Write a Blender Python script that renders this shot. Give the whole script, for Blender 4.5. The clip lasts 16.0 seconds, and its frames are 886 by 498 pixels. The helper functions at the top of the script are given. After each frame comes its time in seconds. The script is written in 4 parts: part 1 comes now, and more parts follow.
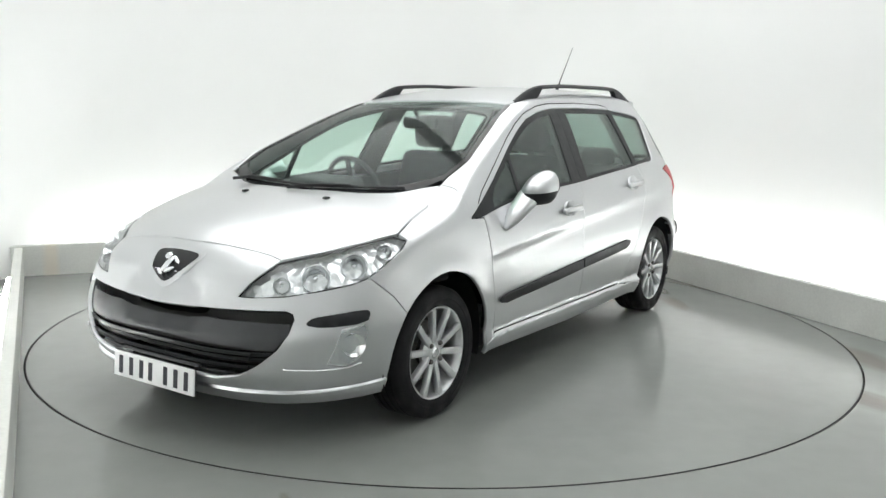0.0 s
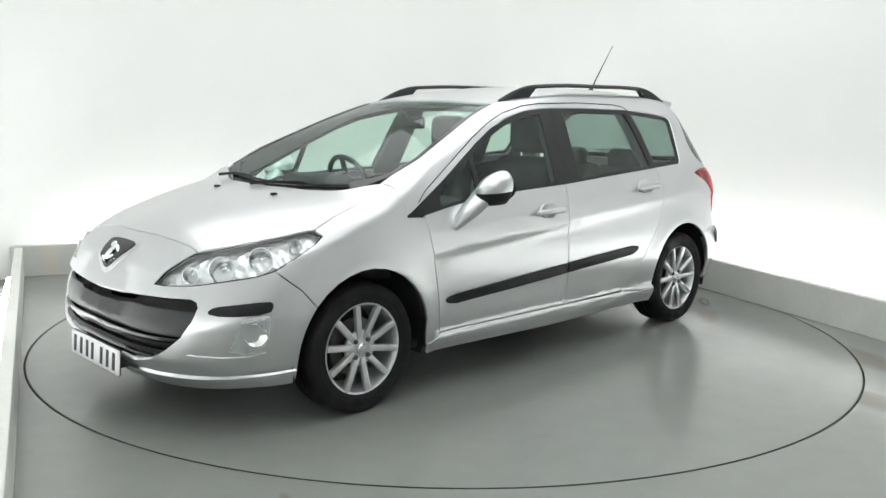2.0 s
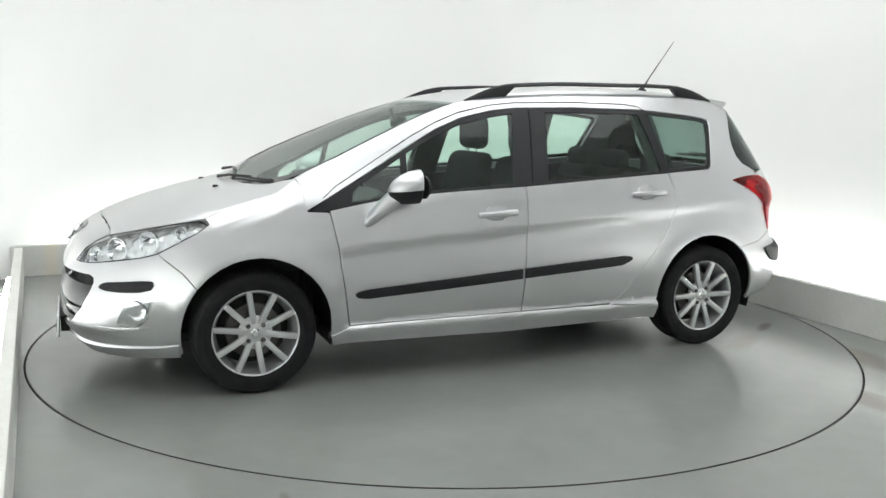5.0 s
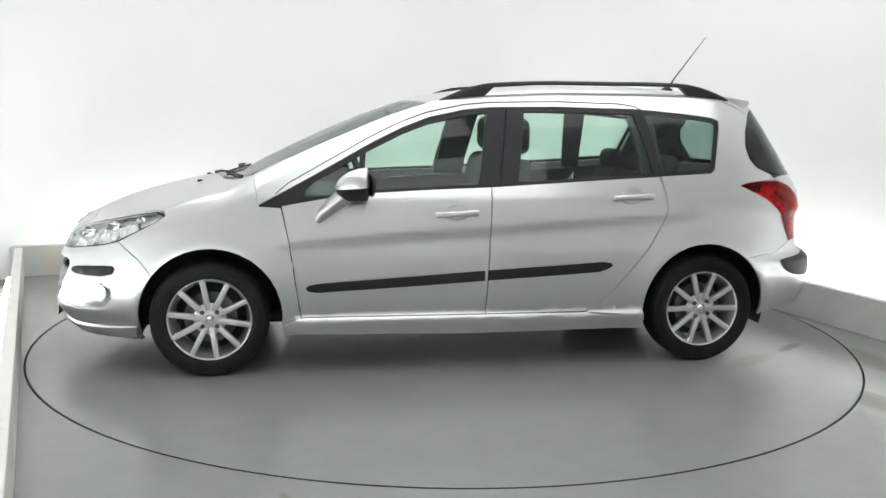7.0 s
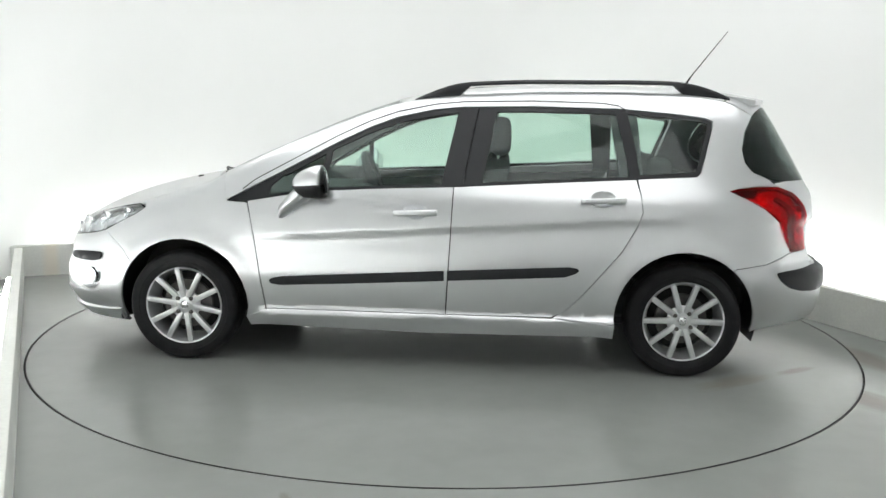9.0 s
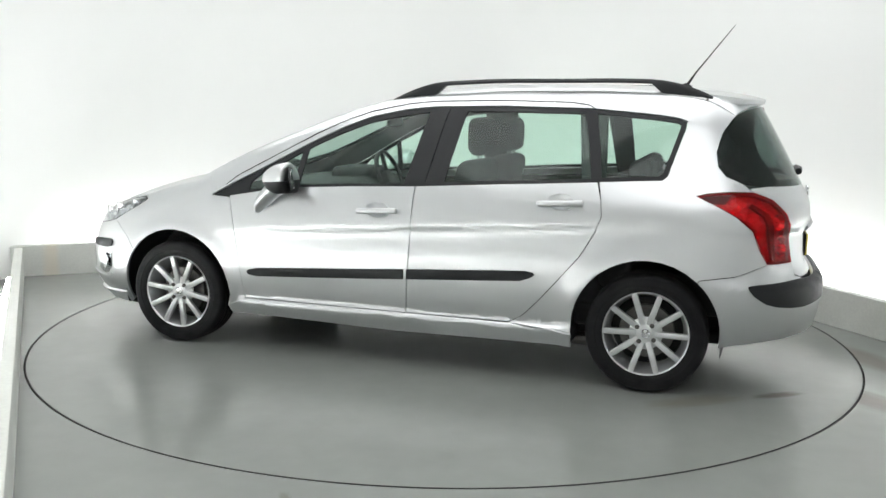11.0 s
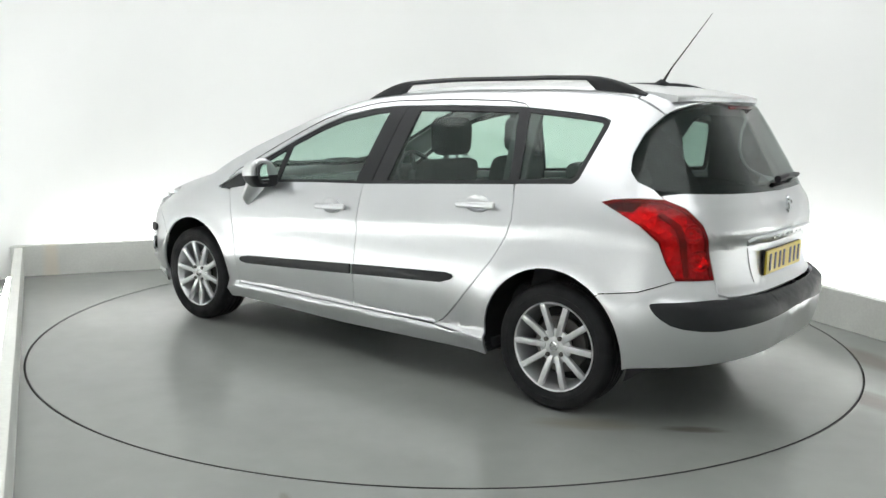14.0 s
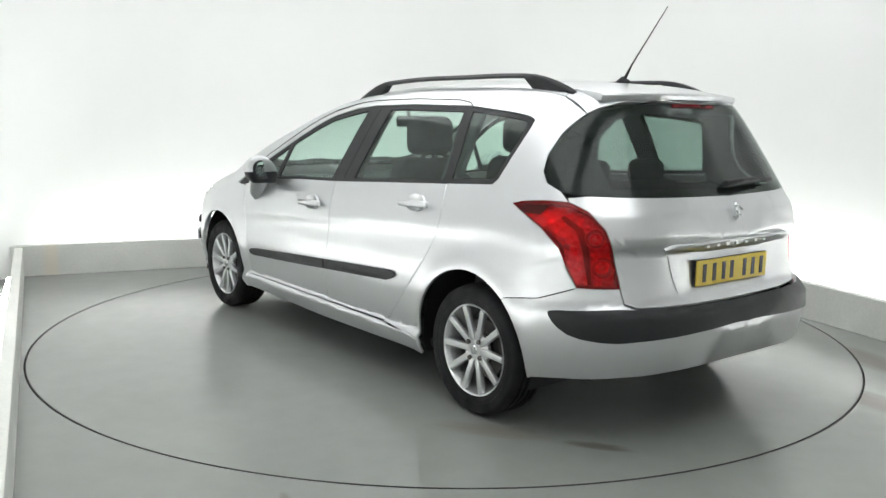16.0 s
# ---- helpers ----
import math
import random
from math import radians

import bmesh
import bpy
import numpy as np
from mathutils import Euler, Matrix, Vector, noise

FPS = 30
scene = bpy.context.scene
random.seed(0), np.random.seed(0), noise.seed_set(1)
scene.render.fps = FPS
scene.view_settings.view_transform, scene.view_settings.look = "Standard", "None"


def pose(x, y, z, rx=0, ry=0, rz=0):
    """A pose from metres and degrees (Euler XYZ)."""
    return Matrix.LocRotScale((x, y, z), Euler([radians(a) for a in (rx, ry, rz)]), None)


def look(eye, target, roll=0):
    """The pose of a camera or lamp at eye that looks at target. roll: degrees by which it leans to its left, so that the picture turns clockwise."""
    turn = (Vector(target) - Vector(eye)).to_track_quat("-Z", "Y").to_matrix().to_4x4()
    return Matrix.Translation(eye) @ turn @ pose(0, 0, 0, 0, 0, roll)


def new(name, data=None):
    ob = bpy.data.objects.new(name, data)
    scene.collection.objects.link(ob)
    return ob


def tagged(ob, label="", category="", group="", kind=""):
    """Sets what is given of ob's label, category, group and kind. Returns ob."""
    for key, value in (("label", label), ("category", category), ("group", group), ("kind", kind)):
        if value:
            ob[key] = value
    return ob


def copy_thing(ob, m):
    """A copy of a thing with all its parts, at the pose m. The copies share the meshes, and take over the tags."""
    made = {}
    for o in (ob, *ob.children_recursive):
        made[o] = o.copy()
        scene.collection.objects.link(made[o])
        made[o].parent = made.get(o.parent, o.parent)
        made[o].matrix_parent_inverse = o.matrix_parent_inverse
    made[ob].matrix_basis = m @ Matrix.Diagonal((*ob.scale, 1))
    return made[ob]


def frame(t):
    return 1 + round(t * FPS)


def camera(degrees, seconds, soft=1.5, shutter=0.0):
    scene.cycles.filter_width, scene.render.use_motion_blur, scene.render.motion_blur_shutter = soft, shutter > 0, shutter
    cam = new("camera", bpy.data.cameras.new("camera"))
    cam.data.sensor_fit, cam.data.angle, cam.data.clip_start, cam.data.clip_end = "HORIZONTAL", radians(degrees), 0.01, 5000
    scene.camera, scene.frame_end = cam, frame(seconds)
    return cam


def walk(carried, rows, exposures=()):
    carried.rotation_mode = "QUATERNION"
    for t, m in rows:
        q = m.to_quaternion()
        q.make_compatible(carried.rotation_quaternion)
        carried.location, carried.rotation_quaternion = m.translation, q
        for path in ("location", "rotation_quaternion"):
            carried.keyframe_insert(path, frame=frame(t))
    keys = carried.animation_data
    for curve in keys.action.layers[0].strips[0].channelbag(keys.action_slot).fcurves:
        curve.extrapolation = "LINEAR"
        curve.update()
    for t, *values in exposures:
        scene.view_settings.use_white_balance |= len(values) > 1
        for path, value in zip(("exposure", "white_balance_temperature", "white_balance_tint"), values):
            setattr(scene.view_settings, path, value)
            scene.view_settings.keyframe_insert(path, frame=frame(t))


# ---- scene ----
cam = camera(54.27, 16.0, soft=1.5)
EYE, TILT, PAN = (0.0, -5.513, 1.387), radians(9.085), radians(0.189)
AIM = (EYE[0] - math.sin(PAN) * math.cos(TILT), EYE[1] + math.cos(PAN) * math.cos(TILT), EYE[2] - math.sin(TILT))
HOLD = look(EYE, AIM, 0.984)
walk(cam, [(0.0, HOLD), (16.0, HOLD)], exposures=[(0.0, -0.01, 6500, 10), (16.0, -0.01, 6500, 10)])

# ---- light: a closed white booth, lit by ceiling panels and by tubes hidden behind its kerbs ----
CEILING_GLOW, TUBE_GLOW, SIDE_GLOW = 1.45, 33.0, 60.0
world = bpy.data.worlds.new("world")
scene.world = world
world.use_nodes = True
world.node_tree.nodes["Background"].inputs[0].default_value = (.9, .95, 1, 1)
world.node_tree.nodes["Background"].inputs[1].default_value = 0.05


# ---- materials ----
def material(name, colour, rough=.5, metal=0.0, vary=.0, size=8.0, bump=0.0, bump_size=60.0, coat=0.0, glow=0.0, fine=0.0, fine_size=300.0, spec=.5, stains=(), rough_vary=True, facet=0.0):
    m = bpy.data.materials.new(name)
    m.use_nodes = True
    nt = m.node_tree
    b = nt.nodes["Principled BSDF"]
    b.inputs["Roughness"].default_value, b.inputs["Metallic"].default_value = rough, metal
    b.inputs["Coat Weight"].default_value, b.inputs["Specular IOR Level"].default_value = coat, spec
    b.inputs["Coat Roughness"].default_value = .04
    b.inputs["Base Color"].default_value = (*colour, 1)
    where = nt.nodes.new("ShaderNodeTexCoord").outputs["Object"]
    if glow:
        b.inputs["Emission Color"].default_value, b.inputs["Emission Strength"].default_value = (*colour, 1), glow
    if vary or fine:
        last = None
        for amount, scale, detail in ((vary, size, 5), (fine, fine_size, 2)):
            if not amount:
                continue
            n = nt.nodes.new("ShaderNodeTexNoise")
            n.inputs["Scale"].default_value, n.inputs["Detail"].default_value = scale, detail
            nt.links.new(where, n.inputs["Vector"])
            r = nt.nodes.new("ShaderNodeMapRange")
            r.inputs[1].default_value, r.inputs[2].default_value = .3, .7
            r.inputs[3].default_value, r.inputs[4].default_value = 1 - amount, 1 + amount
            nt.links.new(n.outputs["Fac"], r.inputs[0])
            s = nt.nodes.new("ShaderNodeVectorMath")
            s.operation = "SCALE"
            s.inputs[0].default_value = colour
            if last:
                nt.links.new(last, s.inputs[0])
            nt.links.new(r.outputs[0], s.inputs["Scale"])
            last = s.outputs[0]
            if scale == size and rough_vary:
                rr = nt.nodes.new("ShaderNodeMapRange")
                rr.inputs[1].default_value, rr.inputs[2].default_value = .3, .7
                rr.inputs[3].default_value, rr.inputs[4].default_value = rough * (1 - vary), min(1, rough * (1 + vary))
                nt.links.new(n.outputs["Fac"], rr.inputs[0])
                nt.links.new(rr.outputs[0], b.inputs["Roughness"])
        # smudges with a place of their own: x, y, radius along and across, depth
        for sx, sy, ra, rb, turn, depth in stains:
            mp = nt.nodes.new("ShaderNodeMapping")
            mp.vector_type = "TEXTURE"
            mp.inputs["Location"].default_value, mp.inputs["Rotation"].default_value = (sx, sy, 0), (0, 0, radians(turn))
            mp.inputs["Scale"].default_value = (ra, rb, 1)
            nt.links.new(where, mp.inputs["Vector"])
            warp = nt.nodes.new("ShaderNodeTexNoise")
            warp.inputs["Scale"].default_value = 1.8
            warp.inputs["Detail"].default_value = 6
            nt.links.new(mp.outputs[0], warp.inputs["Vector"])
            add = nt.nodes.new("ShaderNodeVectorMath")
            add.operation = "MULTIPLY_ADD"
            add.inputs[1].default_value = (.8, .8, 0)
            nt.links.new(warp.outputs["Color"], add.inputs[0])
            nt.links.new(mp.outputs[0], add.inputs[2])
            ln = nt.nodes.new("ShaderNodeVectorMath")
            ln.operation = "DISTANCE"
            ln.inputs[1].default_value = (.4, .4, 0)
            nt.links.new(add.outputs[0], ln.inputs[0])
            r = nt.nodes.new("ShaderNodeMapRange")
            r.interpolation_type = "SMOOTHSTEP"
            r.inputs[1].default_value, r.inputs[2].default_value = .25, 1.0
            nt.links.new(ln.outputs["Value"], r.inputs[0])
            s = nt.nodes.new("ShaderNodeMix")
            s.data_type = "RGBA"
            s.inputs[6].default_value = (colour[0] * (1 - depth) * 1.08, colour[1] * (1 - depth), colour[2] * (1 - depth) * .92, 1)
            nt.links.new(r.outputs[0], s.inputs[0])
            nt.links.new(last, s.inputs[7])
            last = s.outputs[2]
        nt.links.new(last, b.inputs["Base Color"])
    if facet:
        n = nt.nodes.new("ShaderNodeTexVoronoi")
        n.inputs["Scale"].default_value = facet
        nt.links.new(where, n.inputs["Vector"])
        d = nt.nodes.new("ShaderNodeBump")
        d.inputs["Strength"].default_value, d.inputs["Distance"].default_value = 1.0, .012
        nt.links.new(n.outputs["Distance"], d.inputs["Height"])
        nt.links.new(d.outputs[0], b.inputs["Normal"])
    elif bump:
        n = nt.nodes.new("ShaderNodeTexNoise")
        n.inputs["Scale"].default_value, n.inputs["Detail"].default_value = bump_size, 4
        nt.links.new(where, n.inputs["Vector"])
        d = nt.nodes.new("ShaderNodeBump")
        d.inputs["Strength"].default_value, d.inputs["Distance"].default_value = bump, .002
        nt.links.new(n.outputs["Fac"], d.inputs["Height"])
        nt.links.new(d.outputs[0], b.inputs["Normal"])
    return m


def glass(name, tint, ior=1.5, power_of=4.5):
    m = bpy.data.materials.new(name)
    m.use_nodes = True
    nt = m.node_tree
    nt.nodes.remove(nt.nodes["Principled BSDF"])
    clear, gloss = nt.nodes.new("ShaderNodeBsdfTransparent"), nt.nodes.new("ShaderNodeBsdfGlossy")
    clear.inputs[0].default_value, gloss.inputs["Roughness"].default_value = (*tint, 1), .02
    w, mix = nt.nodes.new("ShaderNodeLayerWeight"), nt.nodes.new("ShaderNodeMixShader")
    w.inputs["Blend"].default_value = .5
    power, f = nt.nodes.new("ShaderNodeMath"), nt.nodes.new("ShaderNodeMapRange")
    power.operation, power.inputs[1].default_value = "POWER", power_of
    f.inputs[3].default_value, f.inputs[4].default_value = ((ior - 1) / (ior + 1)) ** 2 * .8, .8
    nt.links.new(w.outputs["Facing"], power.inputs[0])
    nt.links.new(power.outputs[0], f.inputs[0])
    nt.links.new(f.outputs[0], mix.inputs[0])
    nt.links.new(clear.outputs[0], mix.inputs[1])
    nt.links.new(gloss.outputs[0], mix.inputs[2])
    nt.links.new(mix.outputs[0], nt.nodes["Material Output"].inputs["Surface"])
    return m


PAINT = material("silver_paint", (.63, .64, .655), .29, .97, vary=.02, size=3, fine=.06, fine_size=900, coat=.35)
BLACK = material("black_plastic", (.014, .015, .017), .45, vary=.15, size=20, bump=.25, bump_size=500, spec=.3)
GLOSSBLACK = material("gloss_black", (.008, .009, .010), .12, vary=.1, size=6, spec=.3)
DARKGREY = material("grey_plastic", (.022, .023, .026), .45, vary=.1, size=15, bump=.2, bump_size=400, spec=.35)
RUBBER = material("tyre_rubber", (.008, .008, .009), .7, vary=.3, size=12, bump=.4, bump_size=160, spec=.25)
ALLOY = material("alloy", (.60, .61, .62), .30, .75, vary=.06, size=9, fine=.04, coat=.3)
CHROME = material("chrome", (.78, .79, .80), .08, 1.0, vary=.03, size=10)
STEEL = material("brake_steel", (.14, .135, .13), .45, .8, vary=.35, size=14)
TRIM = material("interior_trim", (.035, .036, .040), .7, vary=.12, size=10, bump=.3, bump_size=350)
CLOTH = material("seat_cloth", (.036, .037, .042), .9, vary=.2, size=30, bump=.6, bump_size=600)
LINING = material("headliner", (.40, .40, .39), .9, vary=.06, size=20, bump=.3, bump_size=500)
DEEPRED = material("dark_red_lens", (.17, .004, .008), .14, vary=.2, size=12, spec=.4)
PLATE_WHITE = material("white_plate", (.80, .80, .80), .35, vary=.04, size=12)
PLATE_YELLOW = material("yellow_plate", (.66, .50, .04), .35, vary=.05, size=12)
INK = material("plate_ink", (.02, .02, .03), .4, vary=.1, size=30)
GLASS = glass("window_glass", (.85, .935, .895))
SCREEN = glass("windscreen_glass", (.88, .945, .92), 1.4, 6.5)
REARGLASS = glass("rear_window_glass", (.54, .61, .59))
LENS = glass("lamp_lens", (.97, .98, .985), 1.3)
REFLECTOR = material("lamp_reflector", (.92, .925, .92), .16, .6, vary=.06, size=25, facet=26)
REDGLASS = glass("red_lens_glass", (.91, .12, .16), 1.45)
LAMPWHITE = material("lamp_chamber", (.86, .80, .80), .25, .35, vary=.12, size=16, facet=34)
MIRROR = material("mirror_glass", (.85, .87, .88), .02, 1.0)
WALLWHITE = material("white_wall", (.86, .868, .86), .75, vary=.012, size=.8, bump=.1, bump_size=40)
KERBPAINT = material("kerb_paint", (.64, .65, .62), .6, vary=.07, size=3, fine=.04, fine_size=60, bump=.2, bump_size=50,
                     stains=[(-2.33, 2.6, .09, .12, 0, .0)])
FLOOR = material("floor_paint", (.245, .258, .244), .22, vary=.035, size=.8, fine=.025, fine_size=7, rough_vary=False,
                 stains=[(2.15, -1.4, .6, .16, -60, .4), (2.25, -.3, .25, .5, 25, .3), (2.3, -2.3, .35, .3, 0, .25), (2.6, -1.7, .6, .3, -30, .32), (2.45, -.6, .2, .8, 20, .3), (2.05, 1.35, .25, .5, 20, .25), (-.55, -2.62, .03, .12, 20, .3)])
DISC = material("disc_paint", (.245, .258, .244), .20, vary=.045, size=1.1, fine=.025, fine_size=7, rough_vary=False,
                stains=[(-2.0, .75, .20, .05, 35, .45), (-1.6, 1.0, .35, .10, 35, .2)])
PIT = material("pit_dark", (.02, .02, .02), .8, vary=.2)
LAMPGLOW = material("ceiling_light", (.99, 1.0, .995), .5, glow=CEILING_GLOW)
TUBEGLOW = material("tube_light", (.99, 1.0, .995), .5, glow=TUBE_GLOW)
SIDEGLOW = material("bright_tube_light", (.99, 1.0, .995), .5, glow=SIDE_GLOW)


# ---- shaping ----
def link(name, me, mat, parent, label=""):
    me.materials.append(mat)
    ob = new(name, me)
    ob.parent = parent
    return tagged(ob, label)


def part(name, bm, mat, parent=None, label="", smooth=False):
    bmesh.ops.recalc_face_normals(bm, faces=bm.faces)
    me = bpy.data.meshes.new(name)
    bm.to_mesh(me)
    bm.free()
    if smooth:
        me.polygons.foreach_set("use_smooth", [True] * len(me.polygons))
        me.set_sharp_from_angle(angle=radians(35))
    return link(name, me, mat, parent, label)


def rbox(x0, x1, y0, y1, z0, z1, r=.01, seg=2, bm=None, shape=None):
    bm = bm or bmesh.new()
    made = bmesh.ops.create_cube(bm, size=1)["verts"]
    for v in made:
        v.co = Vector((x0 + (v.co.x + .5) * (x1 - x0), y0 + (v.co.y + .5) * (y1 - y0), z0 + (v.co.z + .5) * (z1 - z0)))
    if r:
        edges = list({e for v in made for e in v.link_edges})
        made = bmesh.ops.bevel(bm, geom=edges, offset=r, segments=seg, affect="EDGES", profile=.5)["verts"]
    if shape:
        for v in bm.verts:
            v.co = Vector(shape(v.co))
    return bm


def lathe(profile, steps=48, bm=None, turn=math.tau, start=0.0):
    """Turns (radius, y) points about the y axis."""
    bm = bm or bmesh.new()
    full = turn > 6.28
    n = steps if full else steps + 1
    rings = [[bm.verts.new((r * math.cos(start + turn * i / steps), y, r * math.sin(start + turn * i / steps))) for r, y in profile] for i in range(n)]
    for i in range(steps):
        a, b = rings[i], rings[(i + 1) % n]
        for j in range(len(profile) - 1):
            bm.faces.new((a[j], b[j], b[j + 1], a[j + 1]))
    return bm


def tube(points, radius, sides=10, bm=None, flat=1.0):
    bm = bm or bmesh.new()
    pts = [Vector(p) for p in points]
    rings = []
    for i, p in enumerate(pts):
        d = (pts[min(i + 1, len(pts) - 1)] - pts[max(i - 1, 0)]).normalized()
        a = d.cross(Vector((0, 0, 1)) if abs(d.z) < .9 else Vector((1, 0, 0))).normalized()
        b = d.cross(a)
        r = radius[i] if isinstance(radius, (list, tuple)) else radius
        rings.append([bm.verts.new(p + a * r * math.cos(math.tau * k / sides) + b * r * flat * math.sin(math.tau * k / sides)) for k in range(sides)])
    for a, b in zip(rings, rings[1:]):
        for k in range(sides):
            bm.faces.new((a[k], a[(k + 1) % sides], b[(k + 1) % sides], b[k]))
    bm.faces.new(rings[0]), bm.faces.new(list(reversed(rings[-1])))
    return bm


# ---- the car's outer skin: x forward, y to its near side, z up ----
def curve(table):
    xs, ys = zip(*sorted(table))
    xs, ys = np.array(xs, float), np.array(ys, float)
    h = np.diff(xs)
    d = np.diff(ys) / h
    m = np.zeros(len(xs))
    m[0], m[-1] = d[0], d[-1]
    for i in range(1, len(xs) - 1):
        if d[i - 1] * d[i] > 0:
            a, b = 2 * h[i] + h[i - 1], h[i] + 2 * h[i - 1]
            m[i] = (a + b) / (a / d[i - 1] + b / d[i])

    def at(v):
        v = np.asarray(v, float)
        c = np.clip(v, xs[0], xs[-1])
        i = np.clip(np.searchsorted(xs, c) - 1, 0, len(xs) - 2)
        s = (c - xs[i]) / h[i]
        y = (ys[i] * (1 + 2 * s) * (1 - s) ** 2 + m[i] * h[i] * s * (1 - s) ** 2
             + ys[i + 1] * s * s * (3 - 2 * s) - m[i + 1] * h[i] * s * s * (1 - s))
        return y + np.where(v < xs[0], (v - xs[0]) * m[0], 0) + np.where(v > xs[-1], (v - xs[-1]) * m[-1], 0)
    return at


HALF_WIDTH = curve([(0.10, .78), (.19, .825), (.25, .855), (.40, .886), (.5, .893), (.6, .893), (.70, .886), (.80, .874),
                    (.90, .853), (.97, .826), (1.05, .788), (1.2, .712), (1.34, .636), (1.42, .58), (1.6, .45)])
NOSE = curve([(.1, 2.06), (.18, 2.12), (.25, 2.19), (.33, 2.235), (.45, 2.235), (.55, 2.205), (.65, 2.165), (.75, 2.14), (.9, 2.08), (1.2, 1.9), (1.6, 1.8)])
TAIL = curve([(.1, -1.98), (.2, -2.08), (.3, -2.175), (.45, -2.205), (.54, -2.20), (.60, -2.12), (.70, -2.098), (.795, -2.094), (.838, -2.126), (.95, -2.115),
              (1.0, -2.085), (1.2, -1.975), (1.4, -1.86), (1.5, -1.79), (1.7, -1.65)])
TOP = curve([(-2.4, 1.3), (-1.95, 1.43), (-1.8, 1.472), (-1.45, 1.515), (-1.0, 1.533), (-.6, 1.53), (-.2, 1.507), (.173, 1.452), (.455, 1.365), (.668, 1.277),
             (.884, 1.177), (1.10, 1.068), (1.25, .993), (1.36, .974), (1.53, .942), (1.82, .866), (2.03, .778), (2.11, .725), (2.3, .52)])
DROP = curve([(-2.0, .14), (-1, .15), (0, .14), (.5, .12), (1.1, .06), (1.4, .10), (2.0, .18), (2.3, .2)])


def skin(x, y, z):
    """Below 0 inside the car, above 0 outside."""
    x, y, z = np.asarray(x, float), np.abs(np.asarray(y, float)), np.asarray(z, float)
    a = np.clip((x - 1.15) / np.maximum(NOSE(z) - 1.15, .05), 0, None)
    b = np.clip((-1.15 - x) / np.maximum(-1.15 - TAIL(z), .05), 0, None)
    over = np.maximum(a, b) - 1
    n = np.where(a > 0, 3.3, 3.65)
    plan = np.clip(1 - np.maximum(a, b) ** n, 1e-12, None) ** (1 / n)
    half = HALF_WIDTH(z) * plan
    line = .758 - .069 * x
    under = np.clip(line - z, 0, 1)
    half = half - .023 * (1 - np.exp(-(under / .05) ** 1.5)) * np.exp(-under / .14) * np.clip((1.5 - np.abs(x + .3)) / .5, 0, 1)
    half = half + .028 * np.clip((.296 - z) / .022, 0, 1) * np.clip((1.12 - np.abs(x)) / .08, 0, 1)
    for wx in (1.345, -1.345):
        r = np.hypot(x - wx, z - .30)
        half = half + .012 * np.exp(-((r - .37) / .06) ** 2)
    side = np.where(over > 0, y - half + over * 1.5, y - half)
    top = z - (TOP(x) - DROP(x) * y * y)
    k = np.clip(.05 + (x - .9) * .1, .05, .11)
    return np.maximum(side, top) + np.clip(k - np.abs(side - top), 0, None) ** 2 / (4 * k)


def cast(o, d, far=2.6, steps=1):
    """Points where rays from inside leave the skin."""
    o, d = np.atleast_2d(o).astype(float), np.atleast_2d(d).astype(float)
    lo, hi = np.zeros(len(o)), np.full(len(o), far)
    for _ in range(34):
        mid = (lo + hi) / 2
        p = o + d * mid[:, None]
        inside = skin(p[:, 0], p[:, 1], p[:, 2]) < 0
        lo, hi = np.where(inside, mid, lo), np.where(inside, hi, mid)
    return o + d * lo[:, None]


def outward(p):
    e = .009
    g = np.stack([skin(p[:, 0] + e, p[:, 1], p[:, 2]) - skin(p[:, 0] - e, p[:, 1], p[:, 2]),
                  skin(p[:, 0], p[:, 1] + e, p[:, 2]) - skin(p[:, 0], p[:, 1] - e, p[:, 2]),
                  skin(p[:, 0], p[:, 1], p[:, 2] + e) - skin(p[:, 0], p[:, 1], p[:, 2] - e)], 1)
    return g / np.maximum(np.linalg.norm(g, axis=1, keepdims=True), 1e-9)


# three ways to lay an outline on the skin: "body" (x, turn about the long axis), "nose" and "tail" (turn about an upright axis, z)
AXLE, NOSE_AXIS, TAIL_AXIS = .72, 1.0, -1.0


def to_plane(p, way):
    p = np.atleast_2d(np.asarray(p, float))
    if way == "body":
        return np.stack([p[:, 0], np.arctan2(p[:, 2] - AXLE, p[:, 1])], 1)
    axis, s = (NOSE_AXIS, 1) if way == "nose" else (TAIL_AXIS, -1)
    return np.stack([np.arctan2(p[:, 1], s * (p[:, 0] - axis)), p[:, 2]], 1)


def to_skin(q, way):
    q = np.atleast_2d(q)
    if way == "body":
        o = np.stack([q[:, 0], 0 * q[:, 0], np.full(len(q), AXLE)], 1)
        return cast(o, np.stack([0 * q[:, 0], np.cos(q[:, 1]), np.sin(q[:, 1])], 1))
    axis, s = (NOSE_AXIS, 1) if way == "nose" else (TAIL_AXIS, -1)
    o = np.stack([np.full(len(q), axis), 0 * q[:, 0], q[:, 1]], 1)
    return cast(o, np.stack([s * np.cos(q[:, 0]), np.sin(q[:, 0]), 0 * q[:, 0]], 1))


def on_side(x, z):
    return tuple(cast([(x, 0, z)], [(0, 1, 0)])[0])


def on_top(x, y):
    return tuple(cast([(x, y, .3)], [(0, 0, 1)])[0])


def snap(p, way):
    return tuple(to_skin(to_plane([p], way), way)[0])


SCALE = {"body": (1, .8), "nose": (1.0, 1), "tail": (1.0, 1), "top": (1, 1)}


